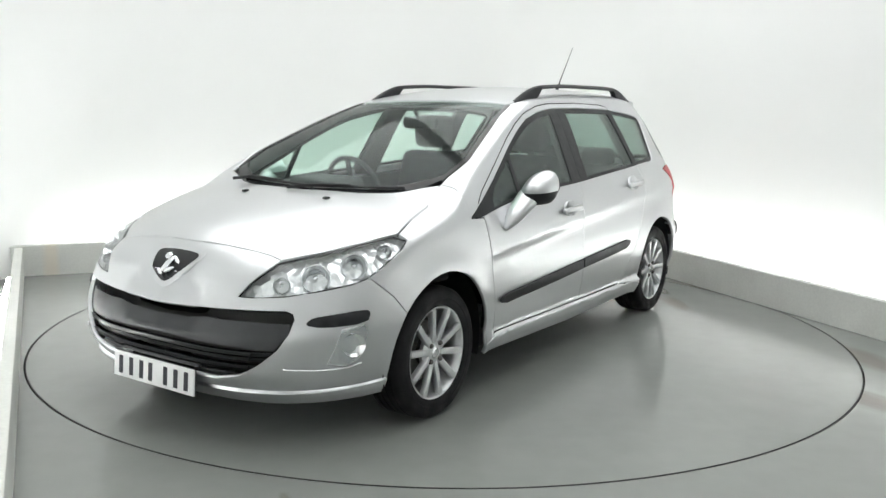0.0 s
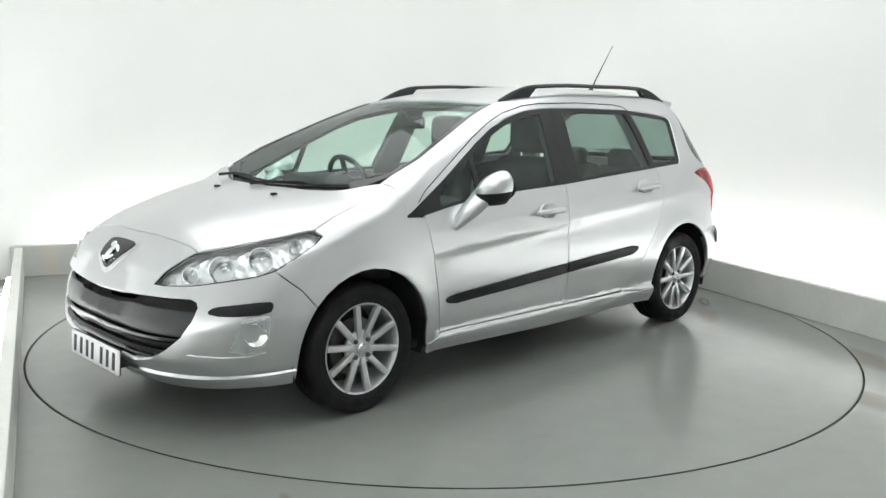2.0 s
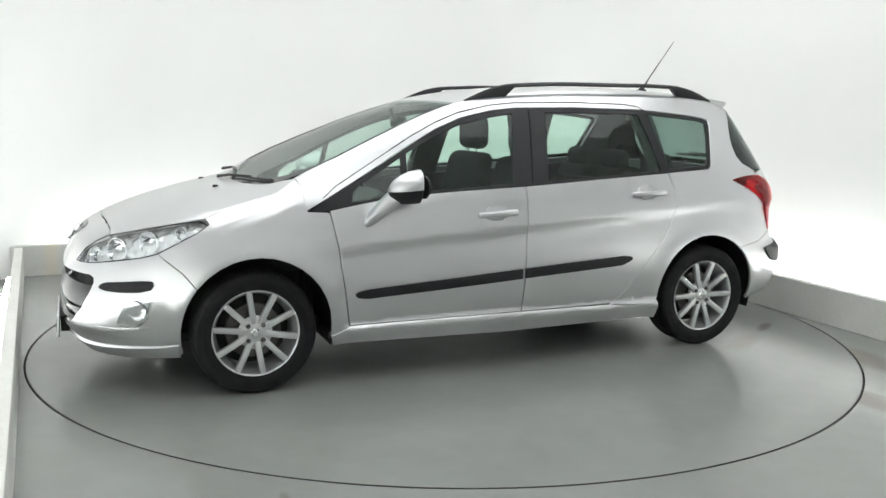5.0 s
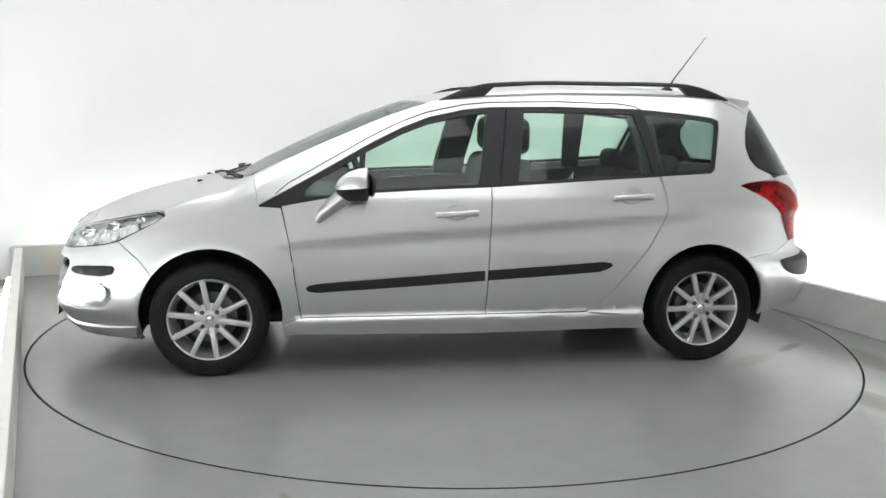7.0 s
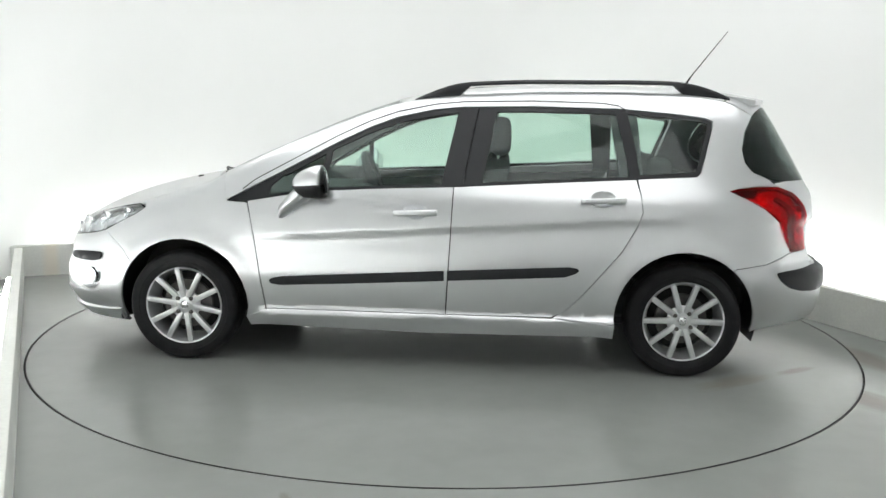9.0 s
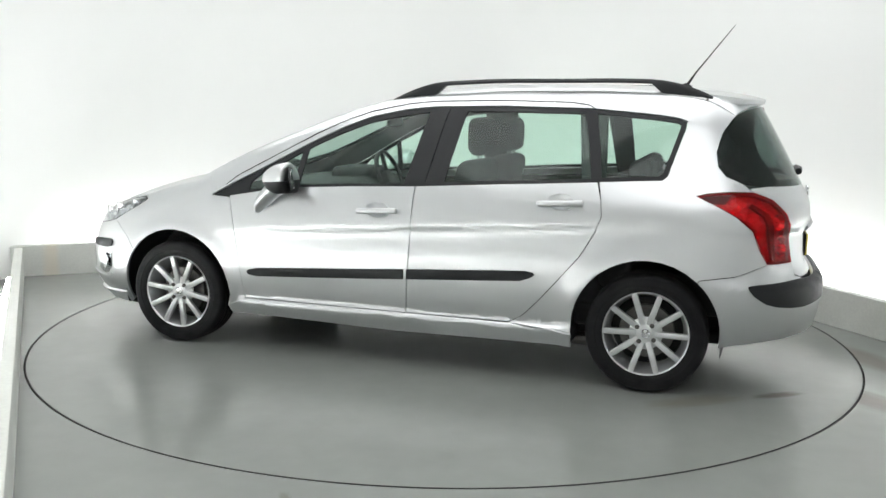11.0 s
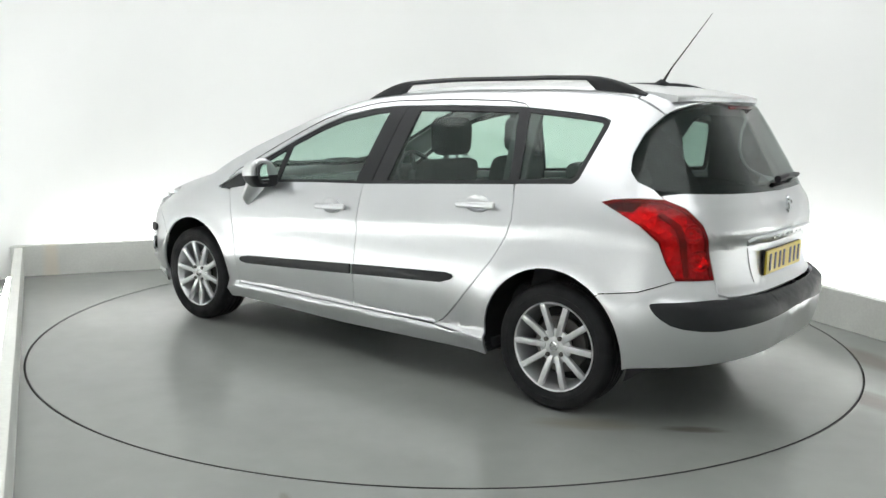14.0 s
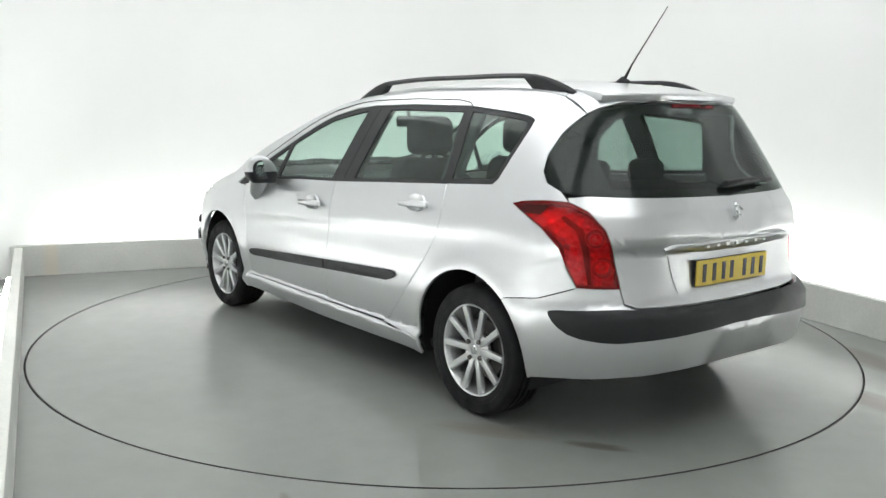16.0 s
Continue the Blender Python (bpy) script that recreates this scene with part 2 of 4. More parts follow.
def panel(name, outline, way, mat, parent, lift=0.0, thick=.018, inset=.0022, side=1, join=False, rounds=0, cell=.045, label="", swell=0.0):
    """A sheet of the car's skin inside an outline of points near the skin; (x, z) pairs lie on its flank.
    join: the outline is one half, closed along the middle, and the other half is added. side -1: the far flank."""
    pts = [on_side(*p) if len(p) == 2 else p for p in outline]
    if not rounds:
        full = []
        for i, a in enumerate(pts):
            b = pts[(i + 1) % len(pts)]
            k = max(1, int(math.dist(a, b) / .04))
            k = 1 if join and abs(a[1]) + abs(b[1]) < 1e-6 else k
            full += [tuple(np.array(a) + (np.array(b) - np.array(a)) * j / k) for j in range(k)]
        pts = full
    mid = [join and abs(p[1]) < 1e-6 for p in pts]
    s = np.array(SCALE[way])
    q = [np.array(v) for v in (np.array([(p[0], p[1]) for p in pts]) if way == "top" else to_plane(pts, way)) * s]
    for _ in range(rounds):
        nq, nm = [], []
        for i in range(len(q)):
            a, b, ma, mb = q[i], q[(i + 1) % len(q)], mid[i], mid[(i + 1) % len(q)]
            if ma:
                nq.append(a), nm.append(True)
            else:
                nq.append(a * .75 + b * .25), nm.append(False)
            if not mb and not (ma and mb):
                nq.append(a * .25 + b * .75), nm.append(False)
        q, mid = nq, nm
    n = len(q)
    area = sum(q[i][0] * q[(i + 1) % n][1] - q[(i + 1) % n][0] * q[i][1] for i in range(n))
    if inset:
        moved = []
        for i in range(n):
            ns = []
            for a, b in ((i - 1, i), (i, (i + 1) % n)):
                e = q[b] - q[a]
                if mid[a] and mid[b]:
                    ns.append(np.zeros(2))
                    continue
                nn = np.array([-e[1], e[0]]) / max(np.hypot(*e), 1e-9)
                ns.append(nn if area > 0 else -nn)
            v = ns[0] + ns[1]
            ln = np.hypot(*v)
            w = q[i] + (v / ln * inset * min(1.6, 1 / max(ln / 2, .3)) if ln > 1e-6 else 0)
            if mid[i]:
                w = w.copy()
                w[1 if way == "top" else 0] = q[i][1 if way == "top" else 0]
            moved.append(w)
        q = moved
    bm = bmesh.new()
    f = bm.faces.new([bm.verts.new((v[0], v[1], 0)) for v in q])
    f.normal_update()
    bmesh.ops.triangulate(bm, faces=[f], ngon_method="EAR_CLIP")
    qa = np.array(q)
    for ax in (0, 1):
        lo, hi = qa[:, ax].min(), qa[:, ax].max()
        k = max(1, int((hi - lo) / cell))
        for i in range(1, k):
            co, no = [0, 0, 0], [0, 0, 0]
            co[ax], no[ax] = lo + (hi - lo) * i / k, 1
            bmesh.ops.bisect_plane(bm, geom=bm.verts[:] + bm.edges[:] + bm.faces[:], plane_co=co, plane_no=no, dist=1e-6)
    bmesh.ops.remove_doubles(bm, verts=bm.verts, dist=1e-5)
    bm.verts.index_update()
    flat = np.array([v.co[:2] for v in bm.verts])
    faces = [[v.index for v in f.verts] for f in bm.faces]
    rim = [(l.vert.index, l.link_loop_next.vert.index) for e in bm.edges if len(e.link_faces) == 1 for l in e.link_loops]
    bm.free()
    rim = [(a, b) for a, b in rim if not (join and abs(flat[a][1 if way == "top" else 0]) < 1e-6 and abs(flat[b][1 if way == "top" else 0]) < 1e-6)]
    if way == "top":
        front = cast(np.stack([flat[:, 0], flat[:, 1], np.full(len(flat), .3)], 1), np.tile((0., 0., 1.), (len(flat), 1)))
    else:
        front = to_skin(flat / s, way)
    nrm = outward(front)
    if swell:
        centre, reach = qa.mean(0), np.ptp(qa, axis=0) / 2
        off = (flat - centre) / reach
        depth = 1 - (off ** 2).sum(1)
        lift = lift + swell * np.clip(depth, 0, 1)[:, None]
        if way != "top":
            slope = np.where(depth[:, None] > 0, -2 * swell * off / reach, 0)
            t0 = (to_skin((flat + (.004, 0)) / s, way) - front) / .004 + nrm * slope[:, :1]
            t1 = (to_skin((flat + (0, .004)) / s, way) - front) / .004 + nrm * slope[:, 1:]
            bent = np.cross(t0, t1)
            bent = bent / np.maximum(np.linalg.norm(bent, axis=1, keepdims=True), 1e-9)
            bent = bent * np.sign((bent * nrm).sum(1, keepdims=True))
            front, nrm, flatwise = front + nrm * lift, bent, nrm
            lift = 0.0
    front = front + nrm * lift
    turned = sum(float(np.dot(np.cross(front[g[1]] - front[g[0]], front[g[2]] - front[g[0]]), nrm[g[0]])) for g in faces) < 0
    if turned:
        faces, rim = [g[::-1] for g in faces], [(b, a) for a, b in rim]
    back = front - (flatwise if swell and way != "top" else nrm) * thick
    verts, loops, polys = [], [], []

    def add(flip):
        m = np.array([1, -1, 1]) if flip else np.array([1, 1, 1])
        base, k = len(verts), len(front)
        verts.extend((front * m).tolist() + (back * m).tolist())
        for g in faces:
            for face, sgn, off in ((g, 1, 0), (g[::-1], -1, k)):
                face = face[::-1] if flip else face
                polys.append([base + off + i for i in face])
                loops.extend([tuple(nrm[i] * sgn * m) for i in face])
        for a, b in rim:
            t = front[b] - front[a]
            o = np.cross(t, nrm[a])
            o = o / max(np.linalg.norm(o), 1e-9)
            face = [(a, 0), (a, k), (b, k), (b, 0)]
            face = face[::-1] if flip else face
            polys.append([base + i + off for i, off in face])
            loops.extend([tuple((o + (nrm[i] * .8 if off == 0 else 0)) * m) for i, off in face])
    if join or side > 0:
        add(False)
    if join or side < 0:
        add(True)
    me = bpy.data.meshes.new(name)
    me.from_pydata(verts, [], polys)
    me.polygons.foreach_set("use_smooth", [True] * len(me.polygons))
    me.normals_split_custom_set([tuple(Vector(v).normalized()) for v in loops])
    return link(name, me, mat, parent, label)


# ---- the booth ----
ROOM = 1.0146
R_DISC = 2.447 * ROOM


def ring(name, r0, r1, z0, z1, mat, steps=160, r1_steps=None):
    bm = bmesh.new()
    prof = [(r0, z1), (r1, z1), (r1, z0), (r0, z0)] if r0 else [(0.001, z1), (r1 - .003, z1), (r1, z1 - .003), (r1, z0), (.001, z0)]
    rings = [[bm.verts.new((r * math.cos(math.tau * i / steps), r * math.sin(math.tau * i / steps), z)) for r, z in prof] for i in range(steps)]
    for i in range(steps):
        a, b = rings[i], rings[(i + 1) % steps]
        for j in range(len(prof) if r0 else len(prof) - 1):
            k = (j + 1) % len(prof)
            bm.faces.new((a[j], b[j], b[k], a[k]))
    return part(name, bm, mat)


def build_room():
    tagged(ring("floor", R_DISC + .003, 9.5, -.12, 0, FLOOR), "grey-green painted concrete floor with faint stains", "floor", kind="structure")
    tagged(ring("floor_pit", 0, R_DISC + .02, -.2, -.13, PIT), "dark pit under the turntable", "floor", kind="structure")
    disc = tagged(ring("turntable", 0, R_DISC - .004, -.04, 0, DISC), "round grey-green painted turntable disc flush with the floor", "turntable")
    # Black ring added on the disc's rim to draw its dark gap wider.
    band = ring("gap_dark_band", R_DISC - .0095, R_DISC - .0045, -.03, .001, PIT)
    band.parent = disc
    tagged(band, "thin black ring added to darken the gap round the disc")
    # wall: one white sheet with rounded corners that bends into the ceiling
    turn = 24
    u0, u1, v0, v1, rad, high = -2.82, 2.80, -5.9, 2.96, .9, 3.3
    path = []
    for cx, cy, a0 in ((u1 - rad, v1 - rad, 0), (u0 + rad, v1 - rad, 90), (u0 + rad, v0 + rad, 180), (u1 - rad, v0 + rad, 270)):
        for i in range(13):
            a = radians(a0 + 90 * i / 12)
            path.append((cx, cy, math.cos(a), math.sin(a)))
    bm = bmesh.new()
    prof = [(rad, -.02), (rad, high - .4)] + [(rad - .4 + .4 * math.cos(radians(i * 15)), high - .4 + .4 * math.sin(radians(i * 15))) for i in range(1, 7)]
    prof += [(rad - .4, high + .1), (rad + .1, high + .1), (rad + .1, -.02)]
    rows = [[bm.verts.new((cx + dx * r, cy + dy * r, z)) for r, z in prof] for cx, cy, dx, dy in path]
    for i in range(len(rows)):
        a, b = rows[i], rows[(i + 1) % len(rows)]
        for j in range(len(prof)):
            k = (j + 1) % len(prof)
            bm.faces.new((a[j], b[j], b[k], a[k]))
    wall = part("wall_1", bm, WALLWHITE, None, smooth=True)
    wall.matrix_basis = pose(0, 0, 0, 0, 0, turn) @ Matrix.Scale(ROOM, 4)
    tagged(wall, "seamless white booth wall with rounded corners", "wall", kind="structure")
    ceiling = part("ceiling", rbox(u0 + .3, u1 - .3, v0 + .3, v1 - .3, high, high + .1, 0), WALLWHITE)
    ceiling.matrix_basis = pose(0, 0, 0, 0, 0, turn) @ Matrix.Scale(ROOM, 4)
    tagged(ceiling, "plain white booth ceiling", "ceiling", kind="structure")
    # kerbs that hide the tubes
    for name, box, a in (("kerb_1", (-2.62, 2.62, 2.60, 2.66), 24), ("kerb_2", (2.43, 2.49, -5.6, 2.60), 23),
                         ("kerb_3", (-2.525, -2.466, -5.6, 2.58), 25.4)):
        k = part(name, rbox(*box, 0, .246, .004), KERBPAINT)
        k.matrix_basis = pose(0, 0, 0, 0, 0, a) @ Matrix.Scale(ROOM, 4)
        tagged(k, "low off-white painted kerb board along the wall, scuffed", "kerb", kind="structure")
    for box, a in (((-2.2, 2.2, 2.72, 2.75), 24), ((2.55, 2.58, -4.6, 2.0), 24), ((-2.62, -2.59, -4.9, 2.0), 24)):
        t = part("light_tube", rbox(*box, .08, .11, .008), SIDEGLOW if box[0] == -2.62 else TUBEGLOW)
        t.matrix_basis = pose(0, 0, 0, 0, 0, a) @ Matrix.Scale(ROOM, 4)
        tagged(t, "long white light tube lying behind the kerb board", "lamp", "tubes behind the kerbs")
        part("bracket", rbox((box[0] + box[1]) / 2 - .02, (box[0] + box[1]) / 2 + .02, (box[2] + box[3]) / 2 - .02, (box[2] + box[3]) / 2 + .02, 0, .082, .003), KERBPAINT, t)
    # The fifth panel is added to brighten the car, with no known source.
    for u, v in ((-1.2, 1.1), (1.2, 1.1), (-1.2, -1.2), (1.2, -1.2), (-.6, -3.7)):
        p = new("ceiling_light")
        p.matrix_basis = pose(0, 0, 0, 0, 0, turn) @ pose(u * ROOM, v * ROOM, high * ROOM)
        part("frame", rbox(-1.16, 1.16, -1.13, 1.13, -.05, .0, .01), KERBPAINT, p)
        part("diffuser", rbox(-1.14, 1.14, -1.11, 1.11, -.058, -.045, .003), LAMPGLOW, p)
        tagged(p, "square white glowing light panel on the ceiling", "lamp", "panels on the ceiling")
    return disc


turntable = build_room()

# ---- the car ----
car = tagged(new("car"), "silver estate car with black roof rails, parked on the turntable", "car")


def arch(cx, a0, a1, r=.36, cz=.30, n=14):
    return [(cx + r * math.cos(radians(a0 + (a1 - a0) * i / n)), cz + r * math.sin(radians(a0 + (a1 - a0) * i / n))) for i in range(n + 1)]


BELT = [(.985, .874), (.80, .906), (.587, .936), (.25, .955), (-.12, .970)]
BELT_REAR = [(-.122, .970), (-.6, 1.000), (-1.078, 1.028)]
DLO_TOP = [(.80, 1.032), (.51, 1.192), (.35, 1.270), (.2, 1.328), (.0, 1.372), (-.155, 1.388), (-.54, 1.397), (-1.0, 1.391), (-1.3, 1.367), (-1.45, 1.348)]
DOOR_EDGE = [(.985, .862), (.962, .76), (.948, .69), (.92, .5), (.888, .285)]
REAR_EDGE = [(-1.078, 1.028), (-1.103, .94), (-1.112, .86), (-1.085, .78), (-1.012, .655), (-.80, .40), (-.715, .315), (-.66, .287)]
LAMP = [(2.14, .42, .62), (2.10, .45, .67), (2.02, .50, .71), (1.88, .62, .76), (1.72, .73, .80), (1.60, .79, .826), (1.555, .82, .822), (1.60, .83, .79), (1.70, .83, .74),
        (1.79, .81, .69), (1.86, .78, .67), (1.97, .70, .65), (2.06, .60, .63), (2.12, .48, .62)]
LAMP[2:6] = [on_top(2.0, .505), on_top(1.88, .615), on_top(1.72, .725), on_top(1.60, .785)]
TAIL_LAMP = [(-1.555, .81, .98), (-1.60, .79, .993), (-1.70, .77, 1.003), (-1.81, .73, 1.003), (-1.89, .70, .97), (-1.97, .68, .90), (-2.00, .66, .81), (-2.02, .63, .66),
             (-1.90, .76, .66), (-1.86, .78, .73), (-1.82, .79, .82), (-1.74, .81, .89), (-1.64, .81, .94)]
MOUTH = [(2.20, 0, .28), (2.20, .34, .28), (2.19, .46, .31), (2.16, .54, .36), (2.13, .61, .42), (2.10, .65, .49), (2.07, .655, .545), (2.072, .648, .566), (2.08, .62, .577), (2.16, .45, .572), (2.20, .19, .56), (2.20, 0, .553)]
SCREEN_EDGE = [(1.34, 0, .97), (1.28, .35, .97), (1.21, .51, .98), (1.14, .63, 1.0), (1.05, .69, 1.04), (.90, .69, 1.11), (.65, .63, 1.22), (.38, .56, 1.32), (.20, .52, 1.37),
               (.25, .3, 1.40), (.28, 0, 1.42)]
REAR_WINDOW = [(-1.86, 0, 1.415), (-1.81, .32, 1.415), (-1.75, .45, 1.40), (-1.70, .53, 1.365), (-1.65, .62, 1.28), (-1.63, .68, 1.19), (-1.645, .72, 1.12), (-1.68, .73, 1.075), (-1.75, .72, 1.045),
               (-1.86, .67, 1.03), (-1.99, .54, 1.028), (-2.05, .33, 1.025), (-2.08, 0, 1.02)]


def build_front():
    bumper = panel("front_bumper", [on_top(*q) for q in ((2.005, 0), (1.995, .2), (1.985, .36), (1.98, .44), (1.985, .505))] + [LAMP[2], LAMP[1], LAMP[0]] + LAMP[:8:-1]
                   + [(1.69, .86, .60)] + [on_side(*p) for p in arch(1.345, 38, -16, n=8)] + [(1.80, .79, .185), (1.95, .68, .185), (2.08, .45, .18), (2.1, .16, .165), (2.1, 0, .165)] + MOUTH,
                   "nose", PAINT, car, join=True, cell=.04)
    panel("bumper_lip", [(2.1, 0, .238), (2.1, .3, .240), (2.08, .50, .245), (1.95, .70, .245), (1.80, .8, .25), (1.715, .84, .26), (1.715, .82, .195), (1.80, .79, .188), (1.95, .68, .188), (2.08, .45, .183), (2.1, 0, .170)], "nose", PAINT, bumper, lift=.016, thick=.03, join=True, cell=.04)
    panel("lower_lip", [(2.1, 0, .20), (2.1, .2, .20), (2.08, .45, .21), (1.95, .68, .205), (1.75, .8, .20), (1.70, .8, .17), (1.75, .78, .165), (1.95, .68, .165), (2.08, .45, .155), (2.1, 0, .145)], "nose", DARKGREY, bumper, lift=-.006, join=True, label="dark grey lower lip")
    inner = [(p[0], p[1] * 1.03, .42 + (p[2] - .42) * 1.06) for p in MOUTH]
    panel("grille_backing", inner, "nose", PIT, bumper, lift=-.075, join=True, thick=.01)
    panel("grille_beam", [(2.2, 0, .425), (2.2, .38, .42), (2.14, .60, .415), (2.1, .66, .49), (2.08, .645, .53), (2.16, .45, .535), (2.2, .19, .53), (2.2, 0, .525)], "nose", DARKGREY, bumper,
          lift=-.022, join=True, swell=.0, label="matt dark grey crash beam")
    for z, y, lift in ((.398, .60, -.012), (.372, .58, -.030), (.344, .55, -.012), (.318, .50, -.030), (.294, .42, -.016)):
        panel("grille_slat", [(2.2, 0, z + .007), (2.2, y * .5, z + .007), (2.15, y, z + .009), (2.15, y, z - .004), (2.2, y * .5, z - .007), (2.2, 0, z - .007)], "nose", GLOSSBLACK, bumper, lift=lift, thick=.03, join=True, inset=0)
    bonnet = panel("bonnet", [(1.365, 0, .97), (1.305, .35, .97), (1.235, .51, .98), (1.165, .63, 1.0), (1.135, .70, .965), (1.3, .745, .92), (1.45, .765, .88), (1.575, .788, .838), (1.72, .725, .803), (1.88, .615, .765),
                              (1.985, .505, .74), (1.98, .44, .75), (1.985, .36, .76), (1.995, .2, .77), (2.005, 0, .77)], "top", PAINT, car, join=True, cell=.04)
    for y in (-.27, .27):
        part("washer_jet", rbox(1.43, 1.458, y - .015, y + .015, on_top(1.445, y)[2] - .012, on_top(1.445, y)[2] + .009, .005), BLACK, bonnet)
    badge = panel("badge_shield", [(2.05, -.128, .752), (2.05, 0, .758), (2.05, .128, .752), (2.065, .12, .725), (2.09, .085, .68), (2.13, .02, .632), (2.13, -.02, .632), (2.09, -.085, .68), (2.065, -.12, .725)], "nose", GLOSSBLACK, bumper, lift=.006, thick=.012, rounds=2, cell=.02, label="black shield badge")
    panel("badge_collar", [(2.05, -.155, .764), (2.05, 0, .770), (2.05, .155, .764), (2.07, .142, .715), (2.10, .10, .665), (2.14, .03, .612), (2.14, -.03, .612), (2.10, -.10, .665), (2.07, -.142, .715)], "nose", PAINT, bumper, lift=.003, thick=.010, rounds=2, cell=.02, swell=.002)
    bm = bmesh.new()
    for y, z, a, b, tilt in ((.0, .70, .034, .012, 70), (-.022, .722, .016, .014, 0), (.026, .715, .024, .007, -35), (.02, .685, .022, .007, 30), (-.02, .676, .02, .007, -30)):
        y, z, a, b = y * 1.3, .698 + (z - .70) * 1.25, a * 1.3, b * 1.3
        at = to_skin(np.array([(math.atan2(y, 1.12), z)]), "nose")
        at = at[0] + outward(at)[0] * .010
        m = pose(at[0], at[1], at[2], 0, -40, 0) @ pose(0, 0, 0, tilt, 0, 0) @ Matrix.Diagonal((.012, a, b, 1))
        bmesh.ops.create_icosphere(bm, subdivisions=2, radius=1, matrix=m)
    part("badge_figure", bm, CHROME, badge, "chrome heraldic figure", smooth=True)
    # number plate on the bumper
    plate = part("number_plate", rbox(-.006, .006, -.26, .26, -.0555, .0555, .004), PLATE_WHITE, car, "white front number plate")
    plate.matrix_basis = pose(2.240, 0, .252, 0, -4, 0)
    part("plate_rim", rbox(-.008, -.003, -.262, .262, -.058, .058, .004), BLACK, plate)
    for i, y in enumerate((-.21, -.14, -.072, -.012, .085, .15, .215)):
        part("bar", rbox(.004, .0085, y - .0125, y + .0125, -.039, .039, .001, 1), INK, plate)
    part("plate_bracket", rbox(2.13, 2.229, -.2, .2, .21, .29, .005), BLACK, car)
    for s in (1, -1):
        lamp = panel("headlamp", LAMP, "nose", LENS, car, side=s, inset=.001, thick=.004, cell=.03, lift=.001, label="clear glass headlamp")
        panel("housing", LAMP, "nose", REFLECTOR, lamp, side=s, thick=.01, cell=.03, lift=-.034, inset=-.028)
        mean = np.mean(LAMP, axis=0)
        inner = [tuple(np.array(q) + (mean - np.array(q)) * (.008 / np.linalg.norm(mean - np.array(q)))) for q in LAMP]
        panel("lamp_seal", LAMP + [LAMP[0], inner[0]] + inner[:0:-1] + [inner[0]], "nose", GLOSSBLACK, lamp, side=s, lift=-.003, thick=.005, inset=0, cell=.05)
        for x, y, z, r in ((2.03, .56, .668, .034), (1.935, .65, .695, .056), (1.81, .735, .735, .052), (1.68, .787, .782, .030)):
            d = Vector((.72, .68, .05)).normalized()
            back = Vector(cast([(1.2, 0, z)], [((x - 1.2) / math.hypot(x - 1.2, y), y / math.hypot(x - 1.2, y), 0)])[0]) - d * .055
            bm = lathe([(.006, 0), (r * .5, .004), (r * .82, .02), (r, .045), (r * 1.06, .045), (r * .9, .015), (r * .5, -.004), (.004, -.006)], 20)
            bmesh.ops.create_icosphere(bm, subdivisions=2, radius=r * .24, matrix=Matrix.Translation((0, .022, 0)))
            bowl = part("reflector_bowl", bm, CHROME, lamp, smooth=True)
            bowl.matrix_basis = Matrix.Translation((back.x, back.y * s, back.z)) @ Vector((d.x, d.y * s, d.z)).to_track_quat("Y", "Z").to_matrix().to_4x4()
        panel("fog_trim", [(2.055, .69, .522), (2.03, .70, .548), (1.99, .72, .558), (1.83, .82, .572), (1.81, .83, .555), (1.825, .82, .512), (1.99, .73, .507)], "nose", BLACK, bumper, side=s, rounds=1, lift=.012, thick=.03, cell=.03, swell=.008)
        fog = panel("fog_lamp", [(1.93, .78, .497), (1.835, .82, .507), (1.83, .83, .48), (1.84, .82, .40), (1.88, .80, .36), (1.92, .78, .35), (1.98, .75, .366), (1.955, .77, .43)], "nose", LENS, bumper, side=s, lift=.007, thick=.004, cell=.03)
        panel("fog_housing", [(1.935, .78, .502), (1.83, .82, .512), (1.825, .83, .48), (1.835, .82, .395), (1.875, .80, .352), (1.92, .78, .342), (1.99, .75, .36), (1.962, .77, .43)], "nose", CHROME, bumper, side=s, lift=.003, thick=.004, cell=.03)
        panel("pocket_lip", [(2.105, .63, .348), (2.0, .735, .338), (1.90, .79, .338), (1.85, .815, .35), (1.85, .815, .342), (1.90, .79, .328), (2.0, .735, .326), (2.105, .63, .336)], "nose", PAINT, bumper, side=s, lift=.009, thick=.02, inset=0, cell=.04)
        bm = lathe([(.004, 0), (.026, .002), (.044, .012), (.048, .016), (.04, .004), (.004, -.002)], 18)
        b = part("fog_bowl", bm, CHROME, fog, smooth=True)
        n = Vector((.62, .78 * s, .0)).normalized()
        b.matrix_basis = Matrix.Translation((1.885, .803 * s, .43)) @ n.to_track_quat("Y", "Z").to_matrix().to_4x4()
        panel("front_wing", [(.985, .252), (.89, .285)] + DOOR_EDGE[3::-1] + [(1.0, .866), (1.095, .872), on_top(1.13, .70), on_top(1.3, .746), on_top(1.45, .766), on_top(1.575, .79)]
              + [snap(q, "nose") for q in LAMP[6:10]] + [(1.69, .86, .60)] + [on_side(*p) for p in arch(1.345, 38, 190)], "body", PAINT, car, side=s, cell=.04)


